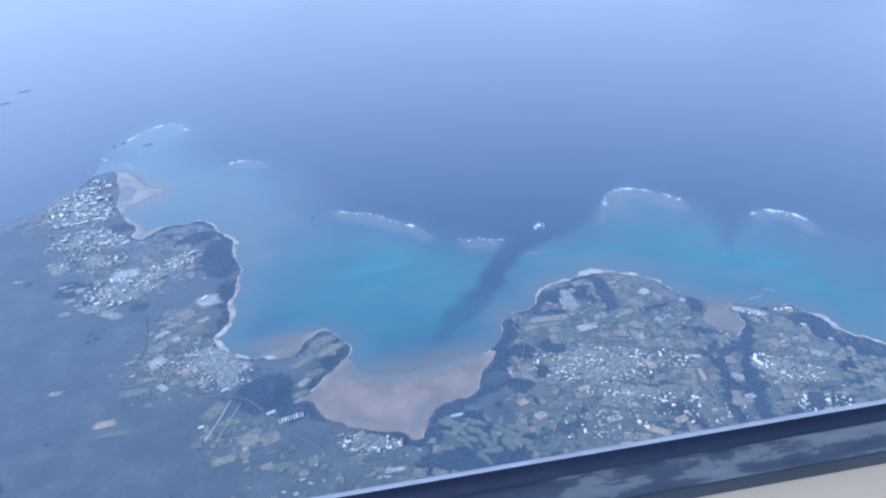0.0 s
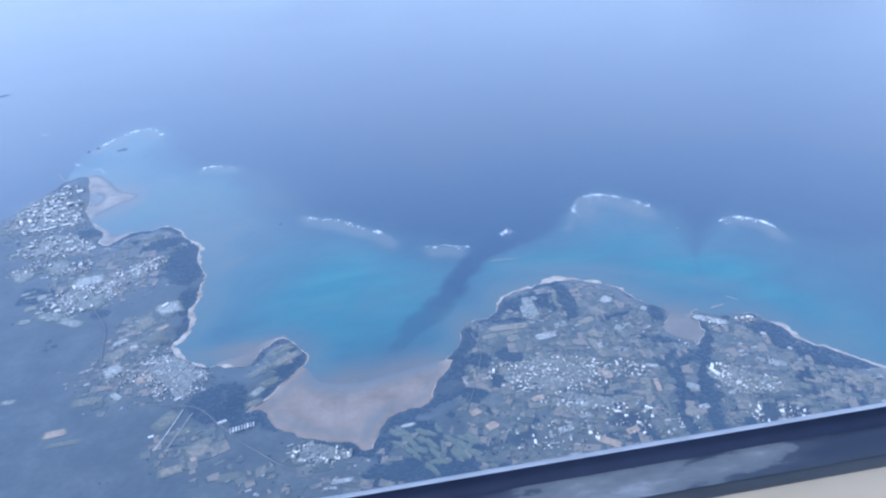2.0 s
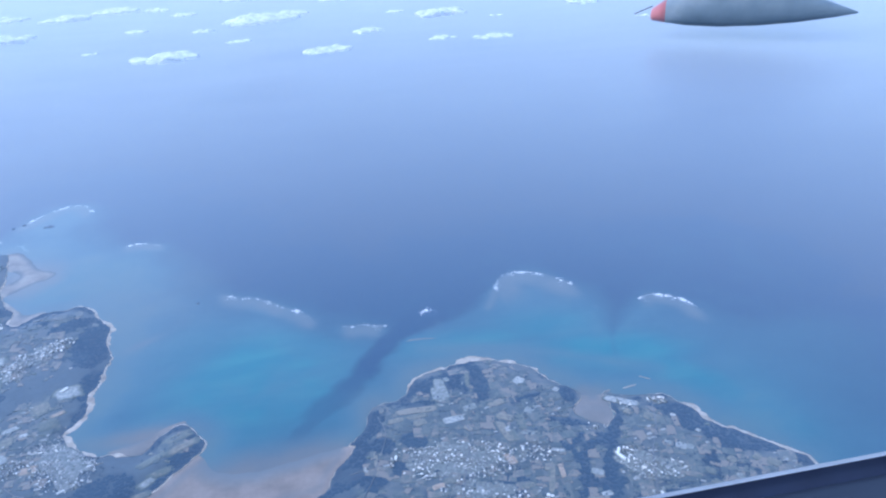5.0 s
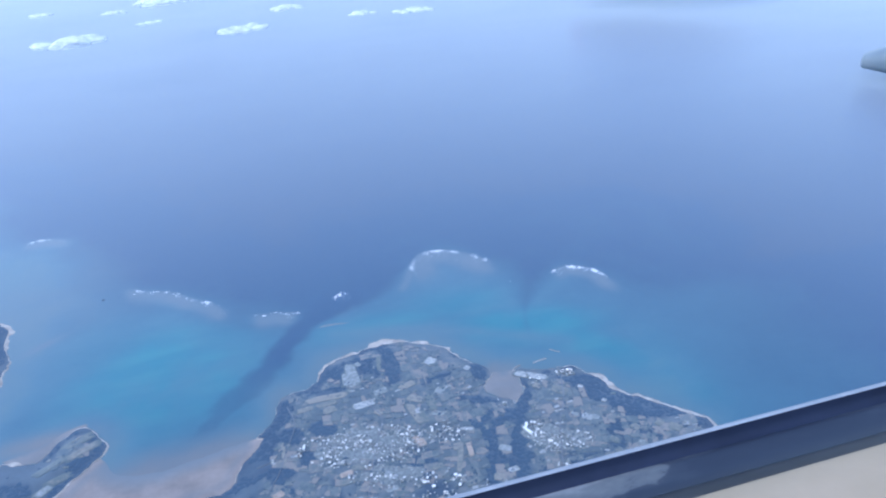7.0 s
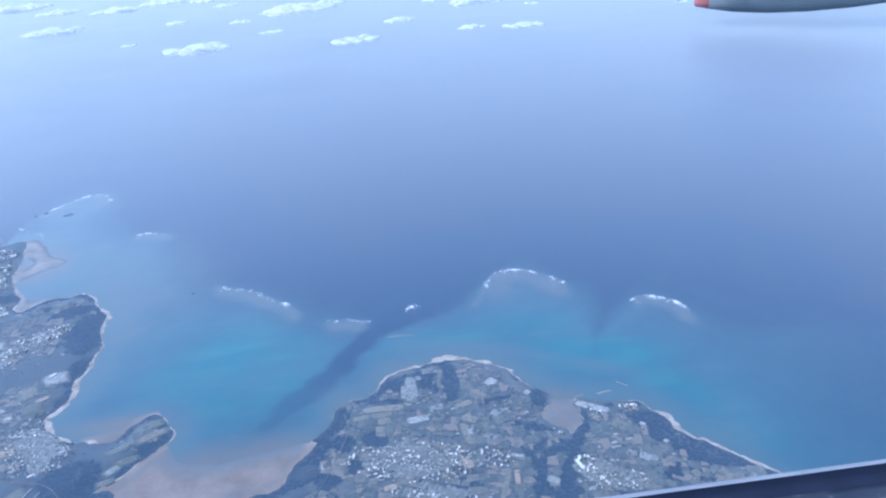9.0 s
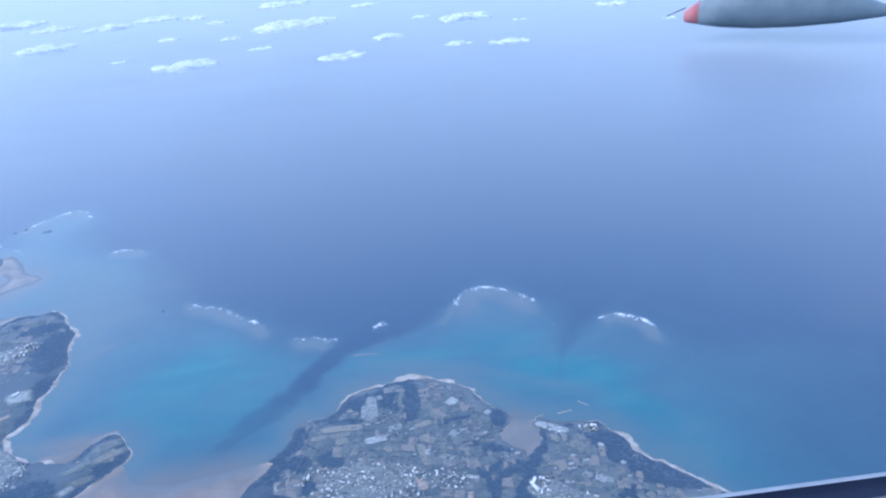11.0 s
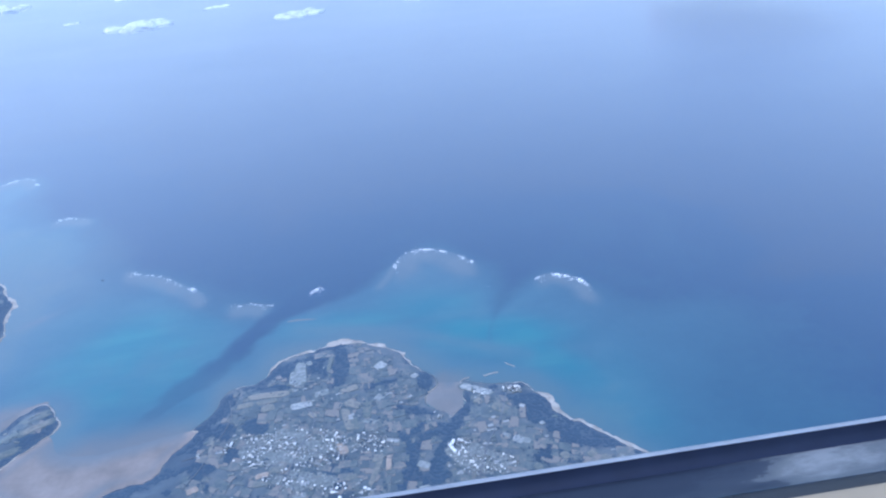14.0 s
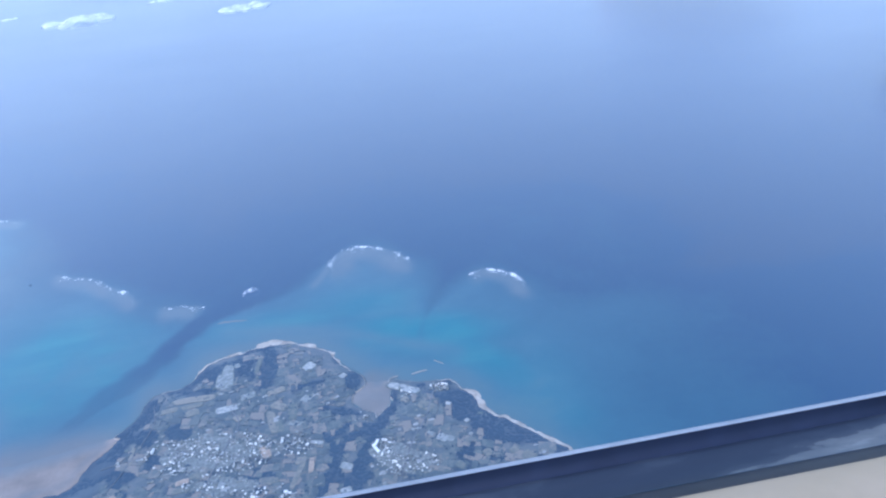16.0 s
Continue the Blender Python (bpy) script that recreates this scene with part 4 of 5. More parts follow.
# Bare, pale and orange patches: place, length, width, turn, material.
CAPE_FIELDS = [
    (176.2, 501.6, 31.6, 10.4, -1.55, PALE), (170.9, 496.2, 17.8, 7.2, -1.57, PALE), (183.4, 514.2, 4.8, 6.1, 0.31, PALE), (196.3, 505.5, 1.0, 4.1, -0.24, PALE),
    (201.8, 510.7, 20.9, 3.6, -1.73, TAN), (195.4, 471.5, 11.9, 7.6, 0.22, PALE), (179.1, 460.0, 17.9, 7.6, 0.09, PALE), (245.6, 497.5, 9.1, 10.9, -0.82, PALE),
    (242.8, 456.5, 7.8, 8.0, -0.62, PALE), (273.7, 478.5, 5.2, 6.3, -0.72, PALE), (150.5, 478.6, 36.5, 7.4, -0.05, TAN), (149.8, 470.8, 17.4, 5.7, 0.1, TAN),
    (151.7, 462.6, 10.5, 7.4, 0.26, TAN), (132.3, 469.9, 13.3, 5.7, 0.09, TAN), (171.7, 480.0, 3.3, 3.5, 0.24, PALE), (188.5, 446.6, 7.9, 4.4, -0.89, TAN),
]
CAPE_FIELDS_SOUTH = [
    (216.6, 436.1, 23.9, 7.4, -1.39, TAN), (222.0, 429.8, 13.6, 6.5, -1.33, TAN), (221.0, 453.2, 14.6, 7.1, -0.59, TAN), (232.2, 445.2, 20.2, 7.0, -1.6, TAN),
    (238.4, 390.3, 6.7, 7.3, -0.32, TAN), (237.9, 383.3, 20.5, 3.8, -1.82, TAN), (246.3, 384.3, 14.9, 4.0, -1.67, EARTH), (212.8, 403.6, 9.2, 7.5, -1.17, EARTH),
    (250.6, 405.9, 10.8, 3.9, -0.41, PALE), (153.1, 382.4, 12.8, 4.9, -0.01, TAN), (163.4, 393.7, 10.7, 5.8, -0.12, TAN), (234.8, 429.8, 13.5, 5.5, -0.39, YARD),
    (218.2, 471.8, 14.6, 6.7, 0.31, TAN), (111.0, 426.4, 20.4, 3.1, -1.58, TAN), (178.0, 376.1, 11.0, 6.6, -1.25, YARD),
]
EAST_FIELDS = [
    (271.6, 377.1, 9.9, 6.1, -0.53, PALE), (270.0, 355.3, 8.3, 5.0, 0.11, PALE), (258.0, 351.7, 7.9, 6.7, -0.5, TAN), (343.8, 387.3, 8.8, 7.4, -0.68, PALE),
    (349.4, 385.0, 6.7, 5.4, -0.73, PALE), (336.0, 393.7, 5.6, 4.1, -0.72, PALE), (352.2, 358.5, 8.1, 5.7, -0.84, TAN), (350.5, 347.1, 5.8, 5.9, -1.11, TAN),
    (337.9, 341.8, 4.9, 4.6, -1.11, TAN), (373.6, 365.0, 7.3, 6.2, -1.2, TAN), (401.9, 355.3, 9.9, 8.0, -0.88, TAN), (392.6, 362.7, 5.7, 5.9, -1.07, TAN),
    (370.2, 348.3, 6.9, 5.6, -0.95, YARD), (336.9, 424.1, 13.8, 8.8, -0.77, TAN), (321.8, 436.2, 7.7, 5.7, -0.96, TAN), (322.3, 450.6, 28.0, 7.8, -0.6, PALE),
    (354.2, 422.1, 4.4, 3.7, -0.57, PALE), (365.0, 400.3, 3.8, 4.1, -1.02, PALE),
]
TOWN_FIELDS = [
    (-346.8, 657.5, 9.1, 4.9, -0.24, PALE), (-297.5, 635.9, 7.9, 4.5, 0.41, PALE), (-279.1, 626.5, 7.9, 7.7, 0.4, PALE), (-285.0, 609.1, 10.1, 7.3, 0.22, TAN),
    (-283.5, 587.7, 10.4, 7.3, -0.07, YARD), (-239.9, 576.8, 23.4, 9.5, -0.49, PALE), (-260.8, 590.6, 23.9, 11.0, -0.27, YARD), (-239.2, 643.4, 27.5, 21.7, 0.01, PALE),
    (-230.7, 609.4, 22.8, 30.1, 0.0, YARD), (-278.1, 680.6, 20.9, 26.3, 0.61, YARD), (-312.0, 673.0, 17.7, 25.0, 0.81, YARD), (-151.0, 578.9, 20.7, 17.2, 0.4, PALE),
    (-167.9, 559.5, 15.4, 18.0, 0.55, TAN), (-151.9, 548.4, 12.0, 5.3, 0.52, EARTH), (-156.7, 535.5, 13.7, 12.1, 0.38, TAN), (-186.2, 536.0, 13.4, 6.1, 0.39, PALE),
    (-173.0, 525.8, 7.2, 5.1, 0.21, PALE), (-185.0, 496.9, 15.9, 13.3, 0.56, PALE), (-156.7, 481.1, 14.3, 9.1, 0.27, EARTH), (-175.4, 464.5, 11.5, 5.9, -0.76, PALE),
    (-207.2, 502.7, 11.7, 3.2, 0.42, PALE), (-185.2, 518.6, 15.2, 11.6, 0.53, TAN), (-196.4, 463.7, 22.0, 8.3, 0.01, TAN),
    ]
BAY_FIELDS = [
    (-130.5, 428.1, 17.6, 10.9, 0.86, TAN), (-102.4, 393.2, 16.1, 14.0, 0.53, TAN), (-104.5, 384.6, 5.0, 4.6, 0.34, EARTH), (-116.5, 413.2, 12.6, 6.2, 0.11, TAN),
    (-98.5, 400.2, 9.4, 6.0, 0.28, TAN), (-45.4, 494.3, 21.4, 8.0, 0.55, TAN), (-40.2, 481.3, 24.8, 7.0, 0.59, TAN), (-60.8, 471.1, 22.8, 6.9, 0.6, TAN),
    (-62.1, 446.5, 12.8, 6.2, 0.73, PALE), (-53.6, 455.4, 16.6, 6.1, 0.48, TAN), (-64.8, 434.6, 12.5, 5.3, 0.3, TAN), (-118.6, 377.2, 17.8, 7.8, 0.14, TAN),
    (-77.2, 362.1, 15.8, 6.3, 0.04, TAN), (-21.6, 370.4, 21.2, 7.4, 0.46, YARD), (0.9, 342.5, 15.8, 4.0, 0.01, PALE), (-213.7, 432.3, 16.4, 7.8, 0.1, EARTH),
    (-203.8, 420.0, 22.5, 4.3, 0.04, TAN), (-262.1, 476.9, 11.1, 4.9, -0.05, PALE),
]
SOUTH_FIELDS = [
    (103.6, 386.0, 8.8, 5.9, 0.35, EARTH), (112.7, 370.2, 9.7, 7.1, 0.41, EARTH), (210.2, 407.7, 6.1, 7.6, -0.01, EARTH), (153.4, 390.3, 10.5, 5.2, 0.14, EARTH),
    (153.1, 382.8, 9.6, 4.5, 0.16, TAN), (210.7, 344.4, 10.0, 5.7, 0.24, EARTH), (190.7, 337.7, 18.8, 6.1, -0.63, EARTH), (237.1, 379.3, 31.5, 3.8, -1.93, TAN),
    (132.6, 362.0, 8.7, 6.1, 0.25, TAN), (164.2, 355.6, 12.0, 6.1, 0.21, PALE), (184.0, 378.4, 11.4, 6.1, -0.78, PALE), (182.2, 365.3, 9.5, 4.2, 0.16, PALE),
    (51.4, 384.2, 10.9, 3.4, 0.05, PALE), (217.9, 375.7, 9.9, 4.9, 0.16, TAN),
    (238.7, 353.3, 10.4, 4.9, 0.24, TAN),
]
PATCHES = SOUTH_FIELDS + CAPE_FIELDS + CAPE_FIELDS_SOUTH + EAST_FIELDS + TOWN_FIELDS + BAY_FIELDS


def patch(x, y, long, wide, turn, mat, seed):
    """A field or a clearing: a rounded block with a worn, wavering rim."""
    rng = np.random.default_rng(seed)
    square = 3.0 if mat in (YARD, GREEN) else 7.0
    sides, wob = 22, rng.normal(0, 0.12 if square < 5 else 0.06, 22)
    wob = 0.7 * wob + 0.3 * np.roll(wob, 1)
    q = []
    for k in range(sides):
        a = 6.2832 * k / sides
        c, d = math.cos(a), math.sin(a)
        r = (abs(c) ** square + abs(d) ** square) ** (-1 / square) * (1 + wob[k])
        u, v = long / 2 * r * c, wide / 2 * r * d
        q.append((x + u * math.cos(turn) - v * math.sin(turn), y + u * math.sin(turn) + v * math.cos(turn)))
    # The middle is bare; towards the rim scrub and grass creep in.
    core = 0.84 if x > 92 else 0.62
    inner = [(x + core * (a - x), y + core * (b - y)) for a, b in q]
    outer = [(x + (2 - core) ** 0.6 * (a - x), y + (2 - core) ** 0.6 * (b - y)) for a, b in q]
    verts, faces = slab(inner, 0.42, 0.5)
    rim = [(a, b, ground(a, b) + 0.2) for a, b in outer] + [(a, b, ground(a, b) - 0.1) for a, b in outer]
    faces = [faces[0]]
    verts = verts[:sides] + rim
    for k in range(sides):
        j = (k + 1) % sides
        faces += [(k, sides + k, sides + j, j), (sides + k, 2 * sides + k, 2 * sides + j, sides + j)]
    me = mesh_of("clearing", verts, faces, mat)
    me.attributes.new("margin", "FLOAT", "POINT").data.foreach_set("value", [0.0] * sides + [1.0] * 2 * sides)
    return me


def overgrown(mat):
    """Scrub takes over the colour of a bare field towards its margin, in ragged tongues."""
    n, l = mat.node_tree.nodes, mat.node_tree.links
    p = n["Principled BSDF"]
    old = p.inputs["Base Color"].links[0].from_socket
    edge, geo, tex, mix = n.new("ShaderNodeAttribute"), n.new("ShaderNodeNewGeometry"), n.new("ShaderNodeTexNoise"), n.new("ShaderNodeMix")
    add, span = n.new("ShaderNodeMath"), n.new("ShaderNodeMapRange")
    edge.attribute_name, mix.data_type = "margin", "RGBA"
    tex.inputs["Scale"].default_value, tex.inputs["Detail"].default_value, tex.inputs["Roughness"].default_value = 1 / 2.5, 6, 0.65
    l.new(geo.outputs["Position"], tex.inputs["Vector"])
    add.operation, add.inputs[1].default_value = "MULTIPLY_ADD", 0.9
    l.new(tex.outputs["Fac"], add.inputs[0])
    l.new(edge.outputs["Fac"], add.inputs[2])
    span.inputs["From Min"].default_value, span.inputs["From Max"].default_value = 0.62, 1.25
    l.new(add.outputs[0], span.inputs["Value"])
    l.new(span.outputs[0], mix.inputs["Factor"])
    l.new(old, mix.inputs["A"])
    mix.inputs["B"].default_value = (0.026, 0.042, 0.048, 1)
    l.new(mix.outputs["Result"], p.inputs["Base Color"])


for mat in (PALE, TAN, YARD, EARTH, GREEN):
    overgrown(mat)


EARTH_LABELS = {PALE: "pale bare ground", TAN: "dry tan field", YARD: "grey trodden ground", EARTH: "bare orange earth"}
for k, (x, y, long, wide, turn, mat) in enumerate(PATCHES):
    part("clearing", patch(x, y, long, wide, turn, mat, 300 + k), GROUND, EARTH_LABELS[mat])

# Fairways of the golf course by the sand bay.
rng = np.random.default_rng(17)
for k in range(26):
    x, y = 42 + rng.uniform(0, 62), 0
    y = 392 - 0.45 * (x - 40) - rng.uniform(0, 42)
    part("fairway", patch(x, y, rng.uniform(8, 17), rng.uniform(3, 5), -0.9 + rng.normal(0, 0.25), GREEN, 400 + k), GROUND, "mown green fairway")


# ---- roads ----
def road(points, wide=1.0, lift=0.5, mat=ASPHALT):
    line = flow(points, 4.0)
    d = np.gradient(line, axis=0)
    d /= np.linalg.norm(d, axis=1, keepdims=True) + 1e-9
    verts, faces = [], []
    for k, (p, w) in enumerate(zip(line, d)):
        z = ground(*p) + lift
        o = np.array((-w[1], w[0])) * wide / 2
        verts += [(*(p + o), z), (*(p - o), z), (*(p - o), z - 0.4), (*(p + o), z - 0.4)]
        if k:
            a = 4 * (k - 1)
            faces += [(a, a + 1, a + 5, a + 4), (a + 1, a + 2, a + 6, a + 5), (a + 3, a, a + 4, a + 7)]
    tagged(new("road", mesh_of("road", verts, faces, mat)), "narrow grey country road", "road", "roads", "structure")


road([(-200, 525), (-192, 492), (-172, 468), (-150, 450), (-110, 438), (-88, 414), (-62, 385), (-20, 350), (40, 325)], 0.7)
road([(-260, 695), (-240, 655), (-225, 600), (-205, 560), (-200, 525)], 0.6)
road([(118, 480), (122, 455), (112, 425), (105, 405), (95, 388)], 0.55)
road([(90, 418), (112, 421), (140, 424), (172, 412), (216, 398), (260, 385)], 0.5)
road([(182, 460), (190, 440), (180, 412), (170, 380), (160, 350)], 0.8)
road([(345, 440), (335, 412), (322, 390), (310, 360), (300, 330)], 0.9)
road([(-135, 399), (-127, 416), (-119, 437)], 1.0, 0.55, PALE)
road([(-127, 396), (-119, 413), (-111, 432)], 1.0, 0.55, PALE)
road([(-329, 897), (-340, 915), (-346, 925)], 1.5, 0.3, PALE)


# ---- woods ----
def woods():
    rng = np.random.default_rng(23)
    n = 150000
    x, y = rng.uniform(-520, 470, n), 240 + 660 * rng.beta(1.1, 1.5, n)
    shore = inland(x, y)
    ok = (shore > 2.0) & ~in_village(x, y, 0.8)
    x, y, shore = x[ok], y[ok], shore[ok]
    keep = woods_at(x, y)
    x, y = x[keep], y[keep]
    cell = set((int(a // 5), int(b // 5)) for a, b in FIELDS)
    free = [k for k in range(len(x)) if (int(x[k] // 5), int(y[k] // 5)) not in cell]
    for cx, cy, long, wide, turn, _ in PATCHES:
        free = [k for k in free if (x[k] - cx) ** 2 + (y[k] - cy) ** 2 > (0.42 * (long + wide) / 2 + 1) ** 2]
    x, y = x[free], y[free]
    # Hedgerows along about half of the field edges.
    hedge = []
    for q in QUADS:
        for a, b in zip(q, q[1:] + q[:1]):
            if rng.random() < 0.2:
                far = math.dist(a, b)
                for d in np.arange(0, far, 1.1):
                    if rng.random() < 0.8:
                        w = d / far
                        hedge.append((a[0] * (1 - w) + b[0] * w + rng.normal(0, 0.3), a[1] * (1 - w) + b[1] * w + rng.normal(0, 0.3)))
    hedge = np.array(hedge)
    x, y = np.concatenate([x, hedge[:, 0]]), np.concatenate([y, hedge[:, 1]])
    z = lookup(GROUND_GRID, x, y)
    r = np.concatenate([rng.uniform(1.1, 2.3, len(x) - len(hedge)), rng.uniform(0.4, 1.0, len(hedge))])
    # Each crown: a ring of six uneven corners and a top.
    k = np.arange(len(x))
    a = rng.uniform(0, 6.28, len(x))[:, None] + np.arange(6) * 1.0472
    q = r[:, None] * rng.uniform(0.7, 1.2, a.shape)
    ring = np.stack([x[:, None] + q * np.cos(a), y[:, None] + q * np.sin(a), np.repeat(z[:, None] - 0.1, 6, 1)], -1)
    top = np.stack([x, y, z + 0.3 + r * rng.uniform(0.02, 0.07, len(x))], -1)[:, None]
    v = np.concatenate([ring, top], 1).reshape(-1, 3)
    f = np.concatenate([np.stack([7 * k + j, 7 * k + (j + 1) % 6, 7 * k + 6], -1) for j in range(6)])
    tagged(new("woodland", mesh_of("woodland", v, f, WOOD, True)), "dark subtropical woodland canopy tinted blue for haze", "woods", kind="stuff")


woods()


def plots():
    """Small gardens, bare spots and sheds' yards scattered over the farmed land and the villages."""
    rng = np.random.default_rng(59)
    n = 16000
    x, y = rng.uniform(-430, 440, n), 250 + 640 * rng.beta(1.0, 1.4, n)
    near = np.where(in_village(x, y, 1.25), 0.9, 0.55 * farmed(x, y)) * step(0.38, 0.6, fbm(x, y, 15, 211, 3))
    ok = (inland(x, y) > 4) & (rng.random(n) < near) & ~woods_at(x, y)
    x, y = x[ok], y[ok]
    verts, faces = [], []
    for a, b in zip(x, y):
        turn = -0.5 + float(fbm(a, b, 120, 81, 2)) + rng.normal(0, 0.2)
        u, v = rng.uniform(0.5, 2.6), rng.uniform(0.4, 1.5)
        q = [(a + p * u * math.cos(turn) - r * v * math.sin(turn), b + p * u * math.sin(turn) + r * v * math.cos(turn)) for p, r in ((-1, -1), (1, -0.9), (0.9, 1), (-1, 0.8))]
        c, f = slab(q, 0.46, 0.5)
        k = len(verts)
        verts += c
        faces += [tuple(k + i for i in g) for g in f]
    part_ob = part("plot_patchwork", mesh_of("plot_patchwork", verts, faces, PLOT), GROUND, "small bare plots and gardens in grey and tan")
    tagged(part_ob, kind="stuff")


def shrubs():
    """Single trees and bushes between houses and fields."""
    rng = np.random.default_rng(67)
    n = 42000
    x, y = rng.uniform(-430, 440, n), 250 + 640 * rng.beta(1.0, 1.4, n)
    near = np.where(in_village(x, y, 1.3), 0.4, 0.8 * farmed(x, y) + 0.03) * step(0.42, 0.62, fbm(x, y, 11, 221, 4))
    ok = (inland(x, y) > 3) & (rng.random(n) < near)
    x, y = x[ok], y[ok]
    z, r = lookup(GROUND_GRID, x, y) + 0.4, rng.uniform(0.35, 1.0, len(x))
    v, f = blobs(list(zip(x, y, z)), r, 0.4 * r, rng, 6)
    tagged(new("shrubs", mesh_of("shrubs", v, f, WOOD, True)), "dark green single trees and bushes between fields", "shrubs", kind="stuff")


plots()
shrubs()


# ---- houses ----
def house_meshes(w, d, h, gable):
    x, y = w / 2, d / 2
    body = [(-x, -y, -0.4), (x, -y, -0.4), (x, y, -0.4), (-x, y, -0.4), (-x, -y, h), (x, -y, h), (x, y, h), (-x, y, h)]
    bf = [(0, 1, 5, 4), (1, 2, 6, 5), (2, 3, 7, 6), (3, 0, 4, 7), (4, 5, 6, 7)]
    e, r = 0.08, h + (0.42 * d if gable else 0.16)
    if gable:
        roof = [(-x - e, -y - e, h), (x + e, -y - e, h), (x + e, y + e, h), (-x - e, y + e, h), (-x - e, 0, r), (x + e, 0, r)]
        rf = [(0, 1, 5, 4), (2, 3, 4, 5), (1, 2, 5), (3, 0, 4), (3, 2, 1, 0)]
    else:
        roof = [(-x - e, -y - e, h + 0.01), (x + e, -y - e, h + 0.01), (x + e, y + e, h + 0.01), (-x - e, y + e, h + 0.01), (-x - e, -y - e, r), (x + e, -y - e, r), (x + e, y + e, r), (-x - e, y + e, r)]
        rf = [(0, 1, 5, 4), (1, 2, 6, 5), (2, 3, 7, 6), (3, 0, 4, 7), (4, 5, 6, 7), (3, 2, 1, 0)]
    return body, bf, roof, rf


KINDS = [(1.3, 1.0, 0.6, True), (1.6, 1.1, 0.7, False), (1.2, 1.2, 0.9, False), (2.1, 1.2, 0.7, True), (1.8, 1.5, 1.3, False), (3.4, 1.6, 0.8, True)]
SHAPES = []
for w, d, h, gable in KINDS:
    b, bf, r, rf = house_meshes(w, d, h, gable)
    SHAPES.append((mesh_of("house_wall", b, bf, WALLS), mesh_of("house_roof", r, rf, ROOFS), (b, bf, r, rf)))
LABELS = ["small pale house with a grey gable roof", "flat-roofed concrete house in a village", "square flat-roofed concrete house", "long pale house with a gable roof", "taller flat-roofed concrete building", "long shed with a pale roof"]


def yards():
    """Pale trodden ground between the houses of each village."""
    for n, (cx, cy, rx, ry, turn, number, _) in enumerate(VILLAGES):
        if number < 95:
            continue
        ring = []
        for k in range(40):
            a = 6.2832 * k / 40
            q = 0.25 + 1.15 * float(fbm(cx + 30 * math.cos(a), cy + 30 * math.sin(a), 20, 181 + n, 4))
            u, v = rx * q * math.cos(a), ry * q * math.sin(a)
            ring.append((cx + u * math.cos(turn) - v * math.sin(turn), cy + u * math.sin(turn) + v * math.cos(turn)))
        ring = np.array(ring)
        ring = ring[inland(ring[:, 0], ring[:, 1]) > 1.5]
        me = sheet("village_ground", ring, lambda x, y: lookup(GROUND_GRID, x, y) + 0.24, TOWN_YARD if cx < -100 else YARD, 4.0)
        part("village_ground", me, GROUND, "pale trodden village ground")


yards()


def houses():
    rng = np.random.default_rng(41)
    singles = 0
    for cx, cy, rx, ry, turn, number, size in VILLAGES:
        near = cx > 90 and cy < 440
        verts, faces = [], []
        for _ in range(int(number * 1.3)):
            q, a = rng.random() ** 0.6, rng.uniform(0, 6.2832)
            u, v = rx * q * math.cos(a), ry * q * math.sin(a)
            x, y = cx + u * math.cos(turn) - v * math.sin(turn), cy + u * math.sin(turn) + v * math.cos(turn)
            if fbm(x, y, 12, 151, 3) < 0.4 or inland(x, y) < 4 or wooded(np.array([x]), np.array([y]))[0] > 0.62:
                continue
            k = int(rng.choice(6, p=[0.25, 0.25, 0.2, 0.14, 0.1, 0.06]))
            m = pose(x, y, ground(x, y) + 0.25, 0, 0, math.degrees(turn) + rng.choice([0, 90]) + rng.normal(0, 9)) @ Matrix.Scale(size * (0.55 + 1.5 * rng.random() ** 2.6), 4)
            wall, roof, (b, bf, r, rf) = SHAPES[k]
            if near and singles < 300:
                singles += 1
                home = tagged(new("house"), LABELS[k], "house", "village houses")
                home.matrix_world = m
                part("wall", wall, home)
                part("roof", roof, home, "weathered roof")
            else:
                for vv, ff in ((b, bf), (r, rf)):
                    n = len(verts)
                    verts += [tuple(m @ Vector(p)) for p in vv]
                    faces += [tuple(n + i for i in f) for f in ff]
        if verts:
            me = mesh_of("village", verts, faces, ROOFS_TOWN if cx < -100 else ROOFS_FAR)
            tagged(new("village", me), "far village of small pale flat-roofed houses", "village", "far villages", "stuff")


houses()


def hall(x, y, long, wide, high, turn, label, roof=None):
    home = tagged(new("hall"), label, "building", "large halls")
    home.matrix_world = pose(x, y, ground(x, y) + 0.3, 0, 0, turn)
    b, bf, r, rf = house_meshes(long, wide, high, False)
    part("wall", mesh_of("hall_wall", b, bf, WALLS), home)
    b, bf, r, rf = house_meshes(long, wide, high, True)
    r = [(p[0], p[1], high + (p[2] - high) * 0.3) for p in r]
    part("roof", mesh_of("hall_roof", r, rf, roof or WHITE), home, "white sheet roof")


rng = np.random.default_rng(77)
for row in range(9):
    for col in range(5):
        if rng.random() < 0.8:
            u, v = (col - 2) * 11 + rng.normal(0, 1.5), (row - 4) * 9 + rng.normal(0, 1)
            hall(-316 + u * 0.95 - v * 0.25, 806 + u * 0.3 + v * 0.95, rng.uniform(5, 9), rng.uniform(2.2, 4), 1.2, 18 + rng.choice([0, 0, 0, 90]), "long white harbour warehouse with a low roof")
for x, y, long, turn in ((295, 393.5, 5.5, 65), (293.2, 389.5, 5, -72), (294.8, 386.2, 6, -66)):
    hall(x, y, long, 2.0, 1.5, turn, "bright white angular building at the village edge", SNOWY)
hall(118, 420, 5, 1.2, 0.8, 8, "long white shed beside a road")
